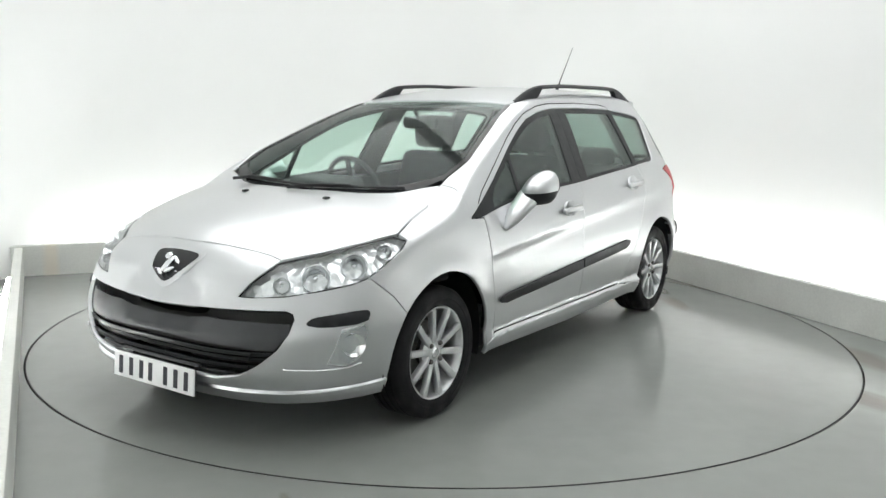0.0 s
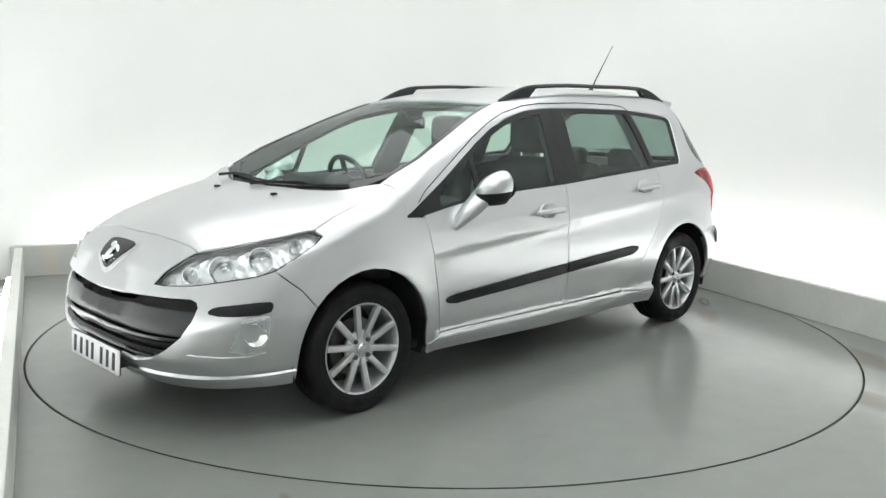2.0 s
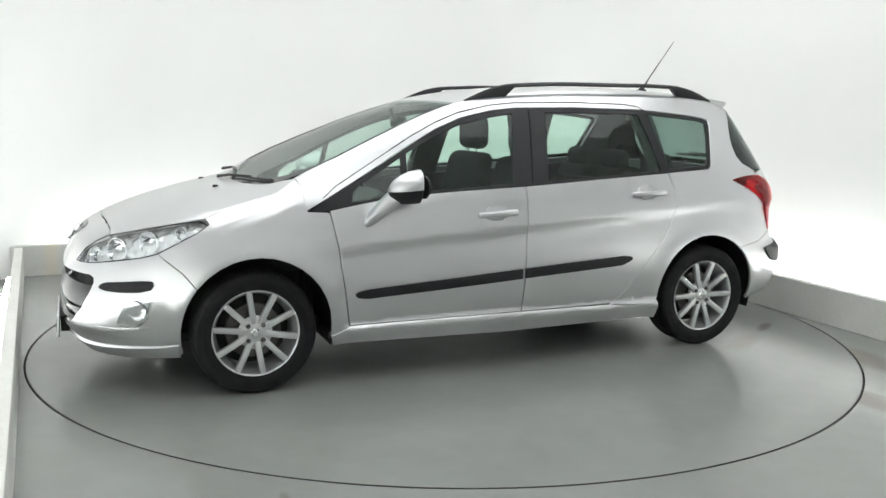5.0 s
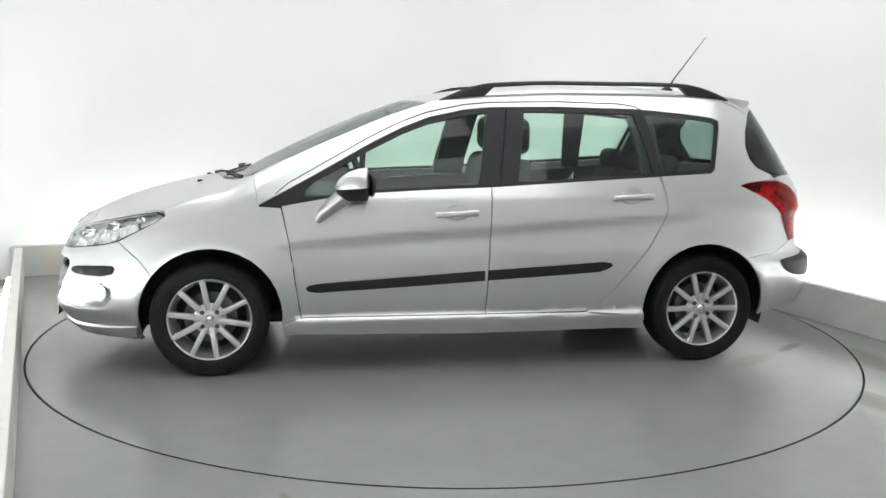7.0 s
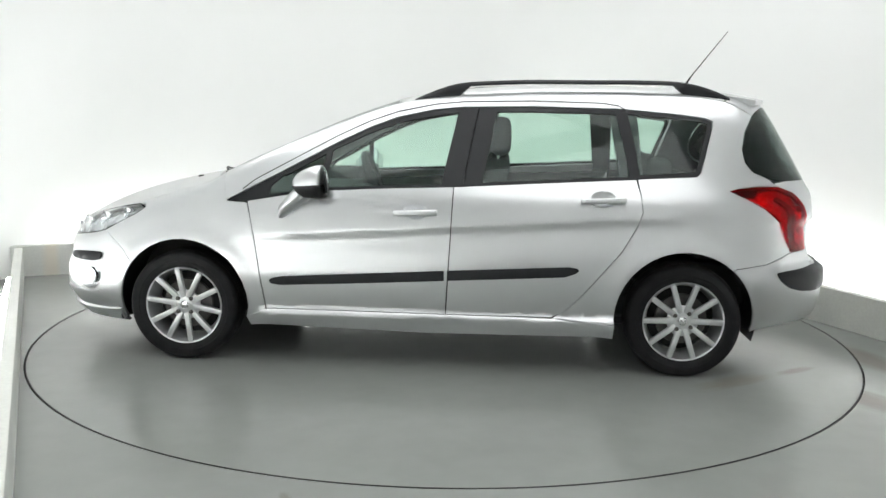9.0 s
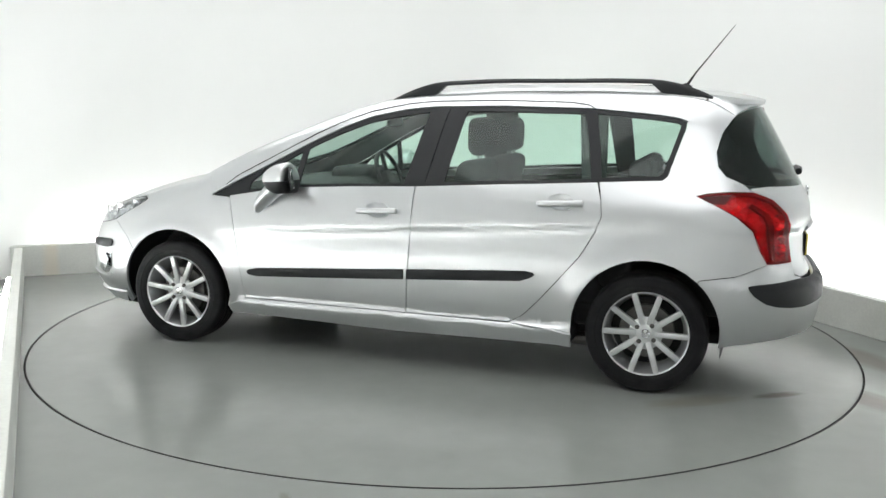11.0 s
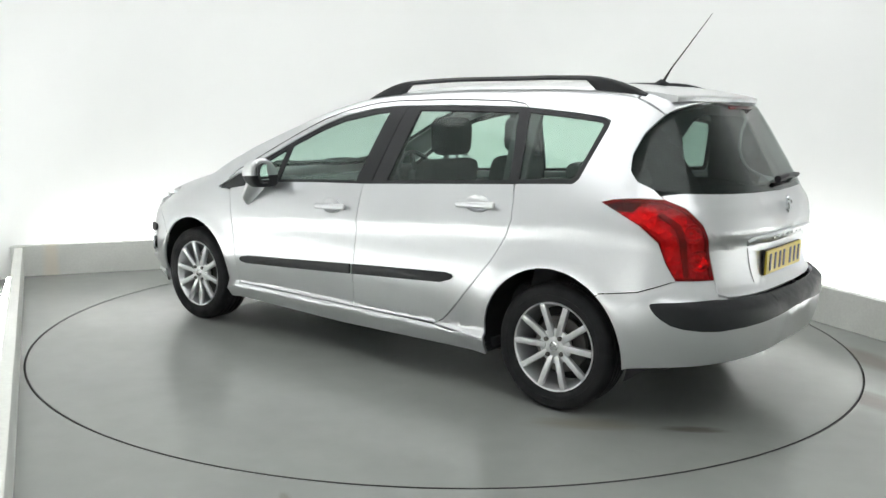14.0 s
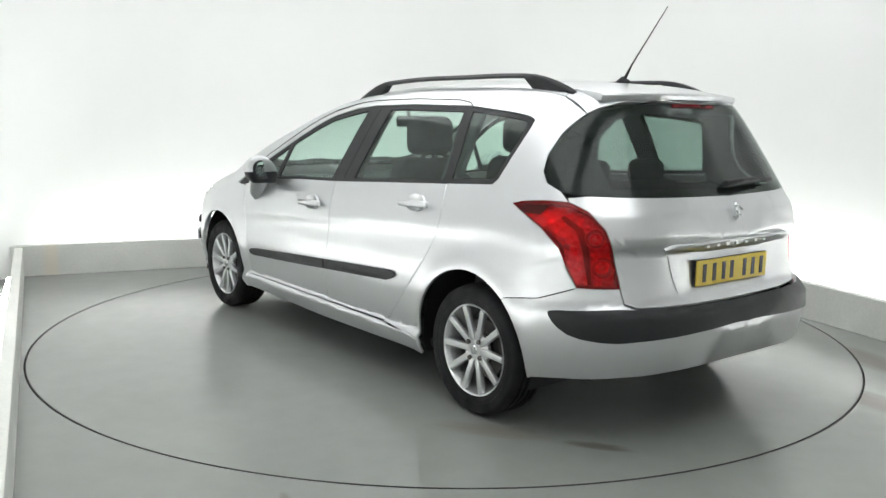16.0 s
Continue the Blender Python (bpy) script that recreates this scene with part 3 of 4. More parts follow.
def build_sides():
    screen = panel("windscreen", SCREEN_EDGE, "top", SCREEN, car, join=True, thick=.005, lift=-.004, inset=.001, cell=.05, label="clear windscreen glass")
    panel("cowl", [(1.362, 0, .97), (1.30, .35, .97), (1.23, .51, .98), (1.16, .63, 1.0), (1.07, .70, 1.04), (1.03, .68, 1.05), (1.10, .62, 1.02), (1.17, .50, 1.0), (1.24, .34, .99), (1.295, 0, .98)], "top", GLOSSBLACK, screen, lift=-.003, thick=.02, join=True, inset=0)
    panel("screen_band", [(.20, .52, 1.37), (.25, .3, 1.40), (.28, 0, 1.42), (.325, 0, 1.4), (.30, .3, 1.38), (.255, .50, 1.35)], "top", GLOSSBLACK, screen, lift=-.010, thick=.004, join=True, inset=0)
    for s in (1, -1):
        panel("pillar_seal", [(1.10, .69, 1.03), (.91, .712, 1.11), (.66, .652, 1.22), (.39, .58, 1.32), (.19, .535, 1.37), (.205, .518, 1.375), (.40, .560, 1.325), (.67, .628, 1.22), (.90, .686, 1.12), (1.07, .672, 1.04)], "top", GLOSSBLACK, screen, lift=-.001, thick=.012, side=s, inset=0, cell=.05)
    for y0, x0, y1, x1 in ((-.52, 1.205, .06, 1.312), (-.02, 1.312, .54, 1.195)):
        pts = cast([(x0 + (x1 - x0) * i / 8, y0 + (y1 - y0) * i / 8, .3) for i in range(9)], np.tile((0., 0., 1.), (9, 1)))
        w = part("wiper_blade", tube([(p[0], p[1], p[2] + .006) for p in pts], .007, 6), BLACK, screen)
        part("wiper_arm", tube([(pts[0][0] + .07, pts[0][1] - .02, pts[0][2] + .0), (pts[0][0] + .03, pts[0][1] + .1, pts[0][2] + .016), (pts[4][0], pts[4][1], pts[4][2] + .016)], [.010, .007, .005], 6), BLACK, screen)
    roof = panel("roof", [(.27, 0, 1.42), (.24, .3, 1.40), (.19, .515, 1.37), (0, .53, 1.4), (-.5, .535, 1.4), (-1.0, .535, 1.4), (-1.4, .53, 1.4), (-1.57, .53, 1.4), (-1.60, .3, 1.45), (-1.61, 0, 1.45)], "top", PAINT, car, join=True, cell=.06)
    ant = part("aerial", tube([(-1.447, 0, 1.53), (-1.49, 0, 1.60), (-1.686, 0, 1.86)], [.009, .004, .0018], 8), BLACK, roof)
    part("aerial_base", tube([(-1.40, 0, 1.512), (-1.44, 0, 1.526), (-1.475, 0, 1.518)], [.012, .022, .012], 10), BLACK, ant)
    for s in (1, -1):
        panel("side_frame", [(1.10, .875), on_top(1.13, .70), on_top(1.07, .70), on_top(.91, .712), on_top(.66, .652), on_top(.39, .58), on_top(.19, .535), on_top(0, .533), on_top(-.5, .538), on_top(-1.0, .538), on_top(-1.4, .533), on_top(-1.572, .533)]
              + [snap(REAR_WINDOW[i], "tail") for i in (3, 4, 5, 6, 7, 8)] + [snap(TAIL_LAMP[i], "tail") for i in (3, 2, 1, 0, 12, 11, 10, 9, 8)]
              + [(-1.76, .602), (-1.60, .58)] + arch(-1.345, 132, -11) + [(-.98, .262), (-.66, .285)] + REAR_EDGE[-2:0:-1] + [(-1.085, 1.03), (-1.39, 1.048), (-1.415, 1.07), (-1.485, 1.30), (-1.488, 1.335), (-1.45, 1.350)]
              + [(x, z + .002) for x, z in DLO_TOP[-2::-1]] + [(1.07, .89)], "body", PAINT, car, side=s, cell=.032)
        panel("pillar_trim", [(-1.42, 1.06), (-1.495, 1.33), on_top(-1.47, .50), on_top(-1.60, .50)] + [snap(REAR_WINDOW[i], "tail") for i in (3, 4, 5, 6, 7, 8)] + [(-1.70, .95), (-1.42, .95)], "body", TRIM, car, side=s, lift=-.026, thick=.012, inset=.004, cell=.08)
        panel("boot_trim", [(-1.10, 1.0), (-1.42, 1.03), (-1.75, .99), (-1.80, .72), (-1.60, .70), (-1.10, .70)], "body", TRIM, car, side=s, lift=-.05, thick=.012, inset=0, cell=.12)
        panel("sill", [(.99, .249), (.90, .284), (-.66, .284), (-.985, .259), (-.985, .185), (0, .178), (.972, .196)], "body", PAINT, car, side=s, lift=.003, inset=0, cell=.022)
        # doors
        front = panel("front_door", BELT + [(-.105, .60), (-.09, .285)] + DOOR_EDGE[::-1][:-1], "body", PAINT, car, side=s, cell=.023)
        rear = panel("rear_door", BELT_REAR + REAR_EDGE[1:] + [(-.092, .285), (-.107, .60)], "body", PAINT, car, side=s, cell=.023)
        panel("moulding", [(.862, .440), (.866, .452), (.85, .464), (.80, .474), (-.083, .531), (-.083, .473), (.80, .423), (.85, .430)], "body", BLACK, front, side=s, lift=.012, thick=.03, cell=.02, swell=.006, label="black rubbing strip")
        panel("moulding", [(-.097, .532), (-.74, .570), (-.785, .563), (-.795, .548), (-.775, .532), (-.72, .512), (-.097, .474)], "body", BLACK, rear, side=s, lift=.012, thick=.03, cell=.02, swell=.006, label="black rubbing strip")
        panel("door_card", [(.93, .88), (-.12, .955), (-.10, .30), (.86, .30)], "body", TRIM, front, side=s, lift=-.07, thick=.02, inset=0, cell=.12)
        panel("door_card", [(-.12, .955), (-1.1, 1.01), (-.70, .30), (-.10, .30)], "body", TRIM, rear, side=s, lift=-.07, thick=.02, inset=0, cell=.12)
        # glass with its black surround
        panel("quarter_glass", [(.90, .896), (.60, .944), (.575, 1.145), (.78, 1.032)], "body", GLASS, front, side=s, lift=-.008, thick=.004, cell=.1)
        panel("door_window", [(.575, .940), (-.055, .972), (-.155, 1.372), (.0, 1.352), (.2, 1.308), (.35, 1.250), (.535, 1.165)], "body", GLASS, front, side=s, lift=-.008, thick=.004, cell=.1)
        panel("door_window", [(-.27, .982), (-1.055, 1.032), (-1.02, 1.2), (-.985, 1.372), (-.54, 1.378), (-.325, 1.376)], "body", GLASS, rear, side=s, lift=-.008, thick=.004, cell=.1)
        panel("side_window", [(-1.095, 1.036), (-1.38, 1.054), (-1.405, 1.075), (-1.475, 1.30), (-1.478, 1.328), (-1.45, 1.338), (-1.30, 1.352), (-1.03, 1.372), (-1.06, 1.2)], "body", GLASS, car, side=s, lift=-.006, thick=.004, cell=.1, label="tinted rear side window")
        for owner, name, out in ((front, "sail_panel", [(1.085, .868), (.985, .876), (.87, .897), (.86, .955), (.79, 1.020), (.78, 1.036), (.95, .955)]),
                                 (front, "window_divider", [(.60, .936), (.565, .938), (.54, 1.17), (.575, 1.152)]),
                                 (front, "window_frame", [(.80, 1.032), (.51, 1.192), (.35, 1.270), (.2, 1.328), (.0, 1.372), (-.155, 1.388), (-.24, 1.391), (-.165, .974), (-.05, .969), (-.13, 1.362), (.0, 1.342), (.2, 1.300), (.35, 1.242), (.51, 1.165), (.79, 1.008)]),
                                 (front, "belt_seal", [(.99, .873), (.80, .906), (.587, .936), (.25, .955), (-.12, .970), (-.12, .986), (.25, .971), (.587, .951), (.80, .920), (.96, .892)]),
                                 (rear, "window_frame", [(-.17, .974), (-.245, 1.391), (-.54, 1.397), (-1.0, 1.391), (-1.035, 1.388), (-1.075, 1.2), (-1.10, 1.032), (-1.045, 1.030), (-1.015, 1.2), (-.975, 1.368), (-.54, 1.372), (-.34, 1.37), (-.27, .980)]),
                                 (rear, "belt_seal", [(-.125, .971), (-.6, 1.001), (-1.09, 1.030), (-1.09, 1.046), (-.6, 1.018), (-.125, .988)]),
                                 (car, "window_surround", [(-1.085, 1.031), (-1.39, 1.049), (-1.413, 1.07), (-1.483, 1.30), (-1.486, 1.333), (-1.45, 1.348), (-1.3, 1.366), (-1.04, 1.388), (-1.035, 1.37), (-1.30, 1.347), (-1.44, 1.331), (-1.458, 1.32), (-1.455, 1.295), (-1.392, 1.085), (-1.375, 1.07), (-1.09, 1.052)])):
            panel(name, out, "body", BLACK, owner, side=s, lift=-.004, thick=.012, inset=.0005, cell=.08)
        for out in ([(-.06, .95), (-.13, 1.40), (-.31, 1.40), (-.26, .95)], [(-1.00, 1.0), (-.945, 1.395), (-1.09, 1.385), (-1.12, 1.0)]):
            panel("pillar_lining", out, "body", TRIM, car, side=s, lift=-.022, thick=.03, inset=0, cell=.1)
        seam = [(1.015, .935), (.95, .988), (.80, 1.072), (.51, 1.232), (.35, 1.308), (.2, 1.362), (0, 1.404), (-.155, 1.420), (-.54, 1.430), (-.9, 1.424), (-.99, 1.412), (-1.025, 1.392)]
        panel("shut_line", seam + [(x - .001, z - .0045) for x, z in seam[::-1]], "body", GLOSSBLACK, car, side=s, lift=.0012, thick=.004, inset=0, cell=.2)
        # handles
        for owner, x, z in ((front, .075, .833), (rear, -.905, .918)):
            p = Vector(on_side(x, z))
            h = part("door_handle", rbox(-.117, .117, -.010, .012, -.014, .014, .009, 3, shape=lambda c: (c[0], c[1] + .020 * (1 - (c[0] / .117) ** 2), c[2] * (1.0 if c[0] > -.05 else 1.2))), PAINT, owner, smooth=True)
            h.matrix_basis = Matrix.Translation((p.x, (p.y + .024) * s, p.z)) @ pose(0, 0, 0, 0, 2.5, 0 if s > 0 else 180)
            panel("handle_cup", [(x + .055, z - .030), (x + .072, z), (x + .05, z + .036), (x, z + .046), (x - .05, z + .036), (x - .072, z), (x - .055, z - .030), (x, z - .040)], "body", PAINT, owner, side=s, lift=.017, thick=.017, rounds=2, inset=.0, cell=.012, swell=-.0165)
        # mirror
        def shell(zlo, zhi, grow=0.0):
            b = bmesh.new()
            bmesh.ops.create_uvsphere(b, u_segments=28, v_segments=18, radius=1)
            for v in b.verts:
                x, y, z = v.co
                k = 1 + grow
                wide = .094 + .016 * max(0, -z)
                yy, zz = y * wide * k, min(max(z * .094, zlo), zhi) * k
                v.co = Vector((.56 + (x * .155 if x > 0 else x * .022) * k + .10 * yy, .947 + yy + .25 * zz, .985 + zz - .10 * max(0, x) * .135))
            bmesh.ops.remove_doubles(b, verts=b.verts, dist=1e-6)
            return b
        mir = part("wing_mirror", shell(-.004, .094), PAINT, car, "silver wing mirror", smooth=True)
        part("mirror_underside", shell(-.076, -.004, -.02), BLACK, mir, smooth=True)
        part("mirror_base", tube([(.80, .868, .795), (.775, .885, .835), (.72, .900, .885), (.65, .915, .945)], [.022, .044, .056, .066], 14, flat=.75), PAINT, mir, smooth=True)
        for nm, mat, r, x in (("mirror_rim", BLACK, 1.0, .544), ("mirror_glass", MIRROR, .88, .541)):
            b = bmesh.new()
            bmesh.ops.create_cone(b, cap_ends=True, segments=28, radius1=1, radius2=.97, depth=1, matrix=Matrix.Rotation(radians(-90), 4, "Y"))
            for v in b.verts:
                yy, zz = v.co.y * .076 * r, max(v.co.z, -.75) * .068 * r
                v.co = Vector((x + v.co.x * .012 - .30 * yy, .947 + yy + .25 * zz, .984 + zz))
            part(nm, b, mat, mir)
        if s < 0:
            mir.matrix_basis = Matrix.Diagonal((1, -1, 1, 1))
        # roof rail
        n = 28
        line = [.12 - 1.72 * i / n for i in range(n + 1)]
        rise = [.058 * min(1, math.sin(min(1, i / 5) * math.pi / 2), math.sin(min(1, (n - i) / 5.0) * math.pi / 2)) for i in range(n + 1)]
        base = cast([(x, .515 - .035 * max(0, (-.9 - x)), .3) for x in line], np.tile((0., 0., 1.), (n + 1, 1)))
        bm = bmesh.new()
        rows = []
        for i, (p, r) in enumerate(zip(base, rise)):
            solid = i < 5 or i > n - 5
            low = -.012 if solid else r - .020
            rows.append([bm.verts.new((p[0], p[1] + dy, p[2] + dz)) for dy, dz in ((-.016, low), (-.018, (low + r) / 2), (-.012, r), (.004, r + .003), (.014, r - .004), (.020, (low + r) / 2), (.020, low))])
        for a, b in zip(rows, rows[1:]):
            for k in range(7):
                bm.faces.new((a[k], a[(k + 1) % 7], b[(k + 1) % 7], b[k]))
        bm.faces.new(rows[0]), bm.faces.new(rows[-1][::-1])
        rail = part("roof_rail", bm, BLACK, car, "black roof rail", smooth=True)
        if s < 0:
            rail.matrix_basis = Matrix.Diagonal((1, -1, 1, 1))


def build_rear():
    gate = panel("tailgate", [(-2.08, 0, 1.022), (-2.05, .33, 1.027), (-1.99, .54, 1.03), (-1.86, .67, 1.032), (-1.79, .725, 1.02), TAIL_LAMP[3], TAIL_LAMP[4], TAIL_LAMP[5], TAIL_LAMP[6], TAIL_LAMP[7], (-2.05, .63, .60), (-2.1, .60, .585),
                              (-2.15, .49, .583), (-2.2, .28, .580), (-2.2, 0, .578)], "tail", PAINT, car, join=True, cell=.045)
    panel("gate_top", [(-1.615, 0, 1.45), (-1.605, .3, 1.45), (-1.575, .530, 1.4)] + [snap(REAR_WINDOW[i], "tail") for i in (3, 2, 1)] + [(snap(REAR_WINDOW[0], "tail")[0] - .006, 0, 1.4)], "top", PAINT, gate, lift=.0, thick=.02, join=True, cell=.05)
    bm, rows = bmesh.new(), []
    for i in range(33):
        y = -.485 + .97 * i / 32
        back = -1.868 + .125 * abs(y / .485) ** 2.6
        front = -1.612 + .03 * (y / .485) ** 2
        line = []
        for k in range(9):
            x = front + (back - front) * k / 8
            line.append((x, y, float(TOP(x) - DROP(x) * y * y) + .004))
        line += [(back - .004, y, line[-1][2] - .008), (back + .002, y, line[-1][2] - .026), (back + .03, y, line[-1][2] - .030), (front, y, line[0][2] - .030)]
        rows.append([bm.verts.new(q) for q in line])
    for a, b in zip(rows, rows[1:]):
        for k in range(len(a)):
            bm.faces.new((a[k], a[(k + 1) % len(a)], b[(k + 1) % len(a)], b[k]))
    bm.faces.new(rows[0]), bm.faces.new(rows[-1][::-1])
    part("spoiler", bm, PAINT, gate, smooth=True)
    panel("rear_window", REAR_WINDOW, "tail", REARGLASS, gate, lift=.002, thick=.005, join=True, inset=.001, cell=.06, label="dark tinted wrap-round rear window")
    # Black glass border, widened at the sides to stand in for the dark cabin.
    panel("band_and_cabin_dark", [(-1.70, .50, 1.38), (-1.64, .60, 1.28), (-1.62, .67, 1.19), (-1.635, .72, 1.12), (-1.68, .735, 1.07), (-1.75, .725, 1.043), (-1.86, .675, 1.028), (-1.92, .60, 1.055), (-1.89, .60, 1.10), (-1.84, .60, 1.18), (-1.80, .55, 1.27), (-1.80, .46, 1.34), (-1.82, .38, 1.375), (-1.80, .36, 1.405)], "tail", GLOSSBLACK, gate, lift=-.006, thick=.004, join=False, side=1, inset=0, cell=.05)
    panel("band_and_cabin_dark", [(-1.70, .50, 1.38), (-1.64, .60, 1.28), (-1.62, .67, 1.19), (-1.635, .72, 1.12), (-1.68, .735, 1.07), (-1.75, .725, 1.043), (-1.86, .675, 1.028), (-1.92, .60, 1.055), (-1.89, .60, 1.10), (-1.84, .60, 1.18), (-1.80, .55, 1.27), (-1.80, .46, 1.34), (-1.82, .38, 1.375), (-1.80, .36, 1.405)], "tail", GLOSSBLACK, gate, lift=-.006, thick=.004, join=False, side=-1, inset=0, cell=.05)
    panel("band_and_cabin_dark", [(-2.08, 0, 1.022), (-2.05, .33, 1.026), (-1.99, .54, 1.03), (-1.86, .66, 1.03), (-1.86, .65, 1.06), (-1.99, .52, 1.062), (-2.05, .33, 1.06), (-2.08, 0, 1.056)], "tail", GLOSSBLACK, gate, lift=-.006, thick=.004, join=True, inset=0)
    panel("band_and_cabin_dark", [(-1.86, 0, 1.412), (-1.81, .32, 1.412), (-1.80, .36, 1.405), (-1.82, .38, 1.375), (-1.84, .2, 1.372), (-1.86, 0, 1.372)], "tail", GLOSSBLACK, gate, lift=-.006, thick=.004, join=True, inset=0)
    panel("high_brake_lamp", [(-1.86, 0, 1.412), (-1.86, .15, 1.410), (-1.86, .15, 1.398), (-1.86, 0, 1.400)], "tail", DEEPRED, gate, lift=.005, thick=.02, join=True, inset=0)
    p = to_skin(np.array([(-.02 - .31 * (i / 6), 1.058 + .012 * (i / 6)) for i in range(7)]), "tail")
    n = outward(p)
    part("wiper_blade", tube(p + n * .022, [.010] * 7, 6), BLACK, gate)
    part("wiper_arm", tube([p[0] + n[0] * .02 + np.array((0, .04, 0)), p[1] + n[1] * .038, p[4] + n[4] * .034], [.018, .012, .008], 8), BLACK, gate)
    panel("gate_trim", [(-2.1, 0, .838), (-2.1, .40, .836), (-2.1, .46, .825), (-2.1, .44, .800), (-2.1, 0, .800)], "tail", PAINT, gate, lift=.016, thick=.03, join=True, inset=0, cell=.04)
    for i in range(7):
        y = .21 - .07 * i
        q = to_skin(np.array([(math.atan2(y, 1.12), .815)]), "tail")[0]
        part("chrome_bar", rbox(q[0] - .027, q[0] - .014, y - .012, y + .012, .811, .824, .002, 1), ALLOY, gate)
    part("badge_figure", smooth=True, mat=CHROME, parent=gate, label="chrome rear badge", bm=rear_figure())
    panel("plate_recess", [(-2.1, 0, .785), (-2.1, .42, .785), (-2.1, .40, .72), (-2.1, .36, .625), (-2.1, 0, .622)], "tail", PAINT, gate, lift=.003, thick=.005, join=True, inset=0)
    plate = part("number_plate", rbox(-.006, .006, -.26, .26, -.0555, .0555, .004), PLATE_YELLOW, car, "yellow rear number plate")
    plate.matrix_basis = pose(-2.116, 0, .700, 0, 0, 0)
    part("plate_backing", rbox(.002, .012, -.262, .262, -.058, .058, .004), BLACK, plate)
    for y in (-.21, -.14, -.072, -.012, .085, .15, .215):
        part("bar", rbox(-.0085, -.004, -y - .0125, -y + .0125, -.039, .039, .001, 1), INK, plate)
    bumper = panel("rear_bumper", [(-2.2, 0, .572), (-2.2, .28, .574), (-2.15, .49, .577), (-2.1, .60, .580), (-2.05, .63, .595), TAIL_LAMP[7], TAIL_LAMP[8], on_side(-1.76, .602), on_side(-1.60, .58)] + [on_side(*a) for a in arch(-1.345, 132, 190)]
                   + [(-1.74, .84, .25), (-1.89, .79, .272), (-2.09, .67, .298), (-2.21, .48, .312), (-2.25, .2, .318), (-2.25, 0, .318)], "tail", PAINT, car, join=True, cell=.045)
    panel("rubbing_strip", [(-2.2, 0, .572), (-2.2, .28, .573), (-2.2, .49, .575), (-2.12, .63, .576), (-2.05, .68, .580), (-1.95, .77, .572), (-1.83, .84, .565), (-1.815, .84, .55), (-1.85, .83, .505), (-1.93, .81, .462), (-2.06, .72, .448), (-2.17, .61, .462), (-2.26, .29, .478), (-2.26, 0, .48)],
          "tail", BLACK, bumper, lift=.010, thick=.03, join=True, rounds=1, cell=.04, label="black bumper rubbing strip")
    for s in (1, -1):
        lamp = panel("tail_lamp", TAIL_LAMP, "tail", REDGLASS, car, side=s, lift=.003, thick=.004, cell=.03, swell=.008, label="red rear lamp cluster")
        panel("chamber", TAIL_LAMP, "tail", LAMPWHITE, lamp, side=s, lift=-.032, thick=.006, inset=-.012, cell=.03)
        mean = np.mean(TAIL_LAMP, axis=0)
        inner = [tuple(np.array(q) + (mean - np.array(q)) * (.013 / np.linalg.norm(mean - np.array(q)))) for q in TAIL_LAMP]
        panel("lamp_rim", TAIL_LAMP + [TAIL_LAMP[0], inner[0]] + inner[:0:-1] + [inner[0]], "tail", DEEPRED, lamp, side=s, lift=-.004, thick=.02, inset=0, cell=.05)
        panel("divider", [(-1.80, .75, .955), (-1.88, .72, .90), (-1.925, .72, .80), (-1.945, .72, .675), (-1.93, .73, .675), (-1.90, .735, .80), (-1.86, .74, .89), (-1.79, .76, .94)], "tail", DEEPRED, lamp, side=s, lift=-.010, thick=.02, inset=0, cell=.04)
        for x, y, z, r in ((-1.93, .70, .865, .040), (-1.965, .68, .745, .046)):
            d = Vector((-.72, .66, .12)).normalized()
            at = Vector(snap((x, y, z), "tail")) - d * .040
            bm = lathe([(.004, 0), (r * .5, .004), (r * .82, .014), (r, .030), (r * 1.05, .030), (r * .9, .010), (.004, -.006)], 20)
            bmesh.ops.create_icosphere(bm, subdivisions=2, radius=r * .26, matrix=Matrix.Translation((0, .014, 0)))
            bowl = part("reflector_bowl", bm, CHROME, lamp, smooth=True)
            bowl.matrix_basis = Matrix.Translation((at.x, at.y * s, at.z)) @ Vector((d.x, d.y * s, d.z)).to_track_quat("Y", "Z").to_matrix().to_4x4()


def rear_figure():
    bm = bmesh.new()
    for y, z, a, b, tilt in ((.0, .955, .036, .010, 80), (.012, .985, .014, .013, 0), (-.022, .968, .022, .006, 35), (-.02, .935, .02, .006, -30), (.018, .925, .02, .006, 40)):
        bmesh.ops.create_icosphere(bm, subdivisions=2, radius=1, matrix=pose(-2.120, y, z) @ pose(0, 0, 0, tilt, 0, 0) @ Matrix.Diagonal((.012, a, b, 1)))
    return bm


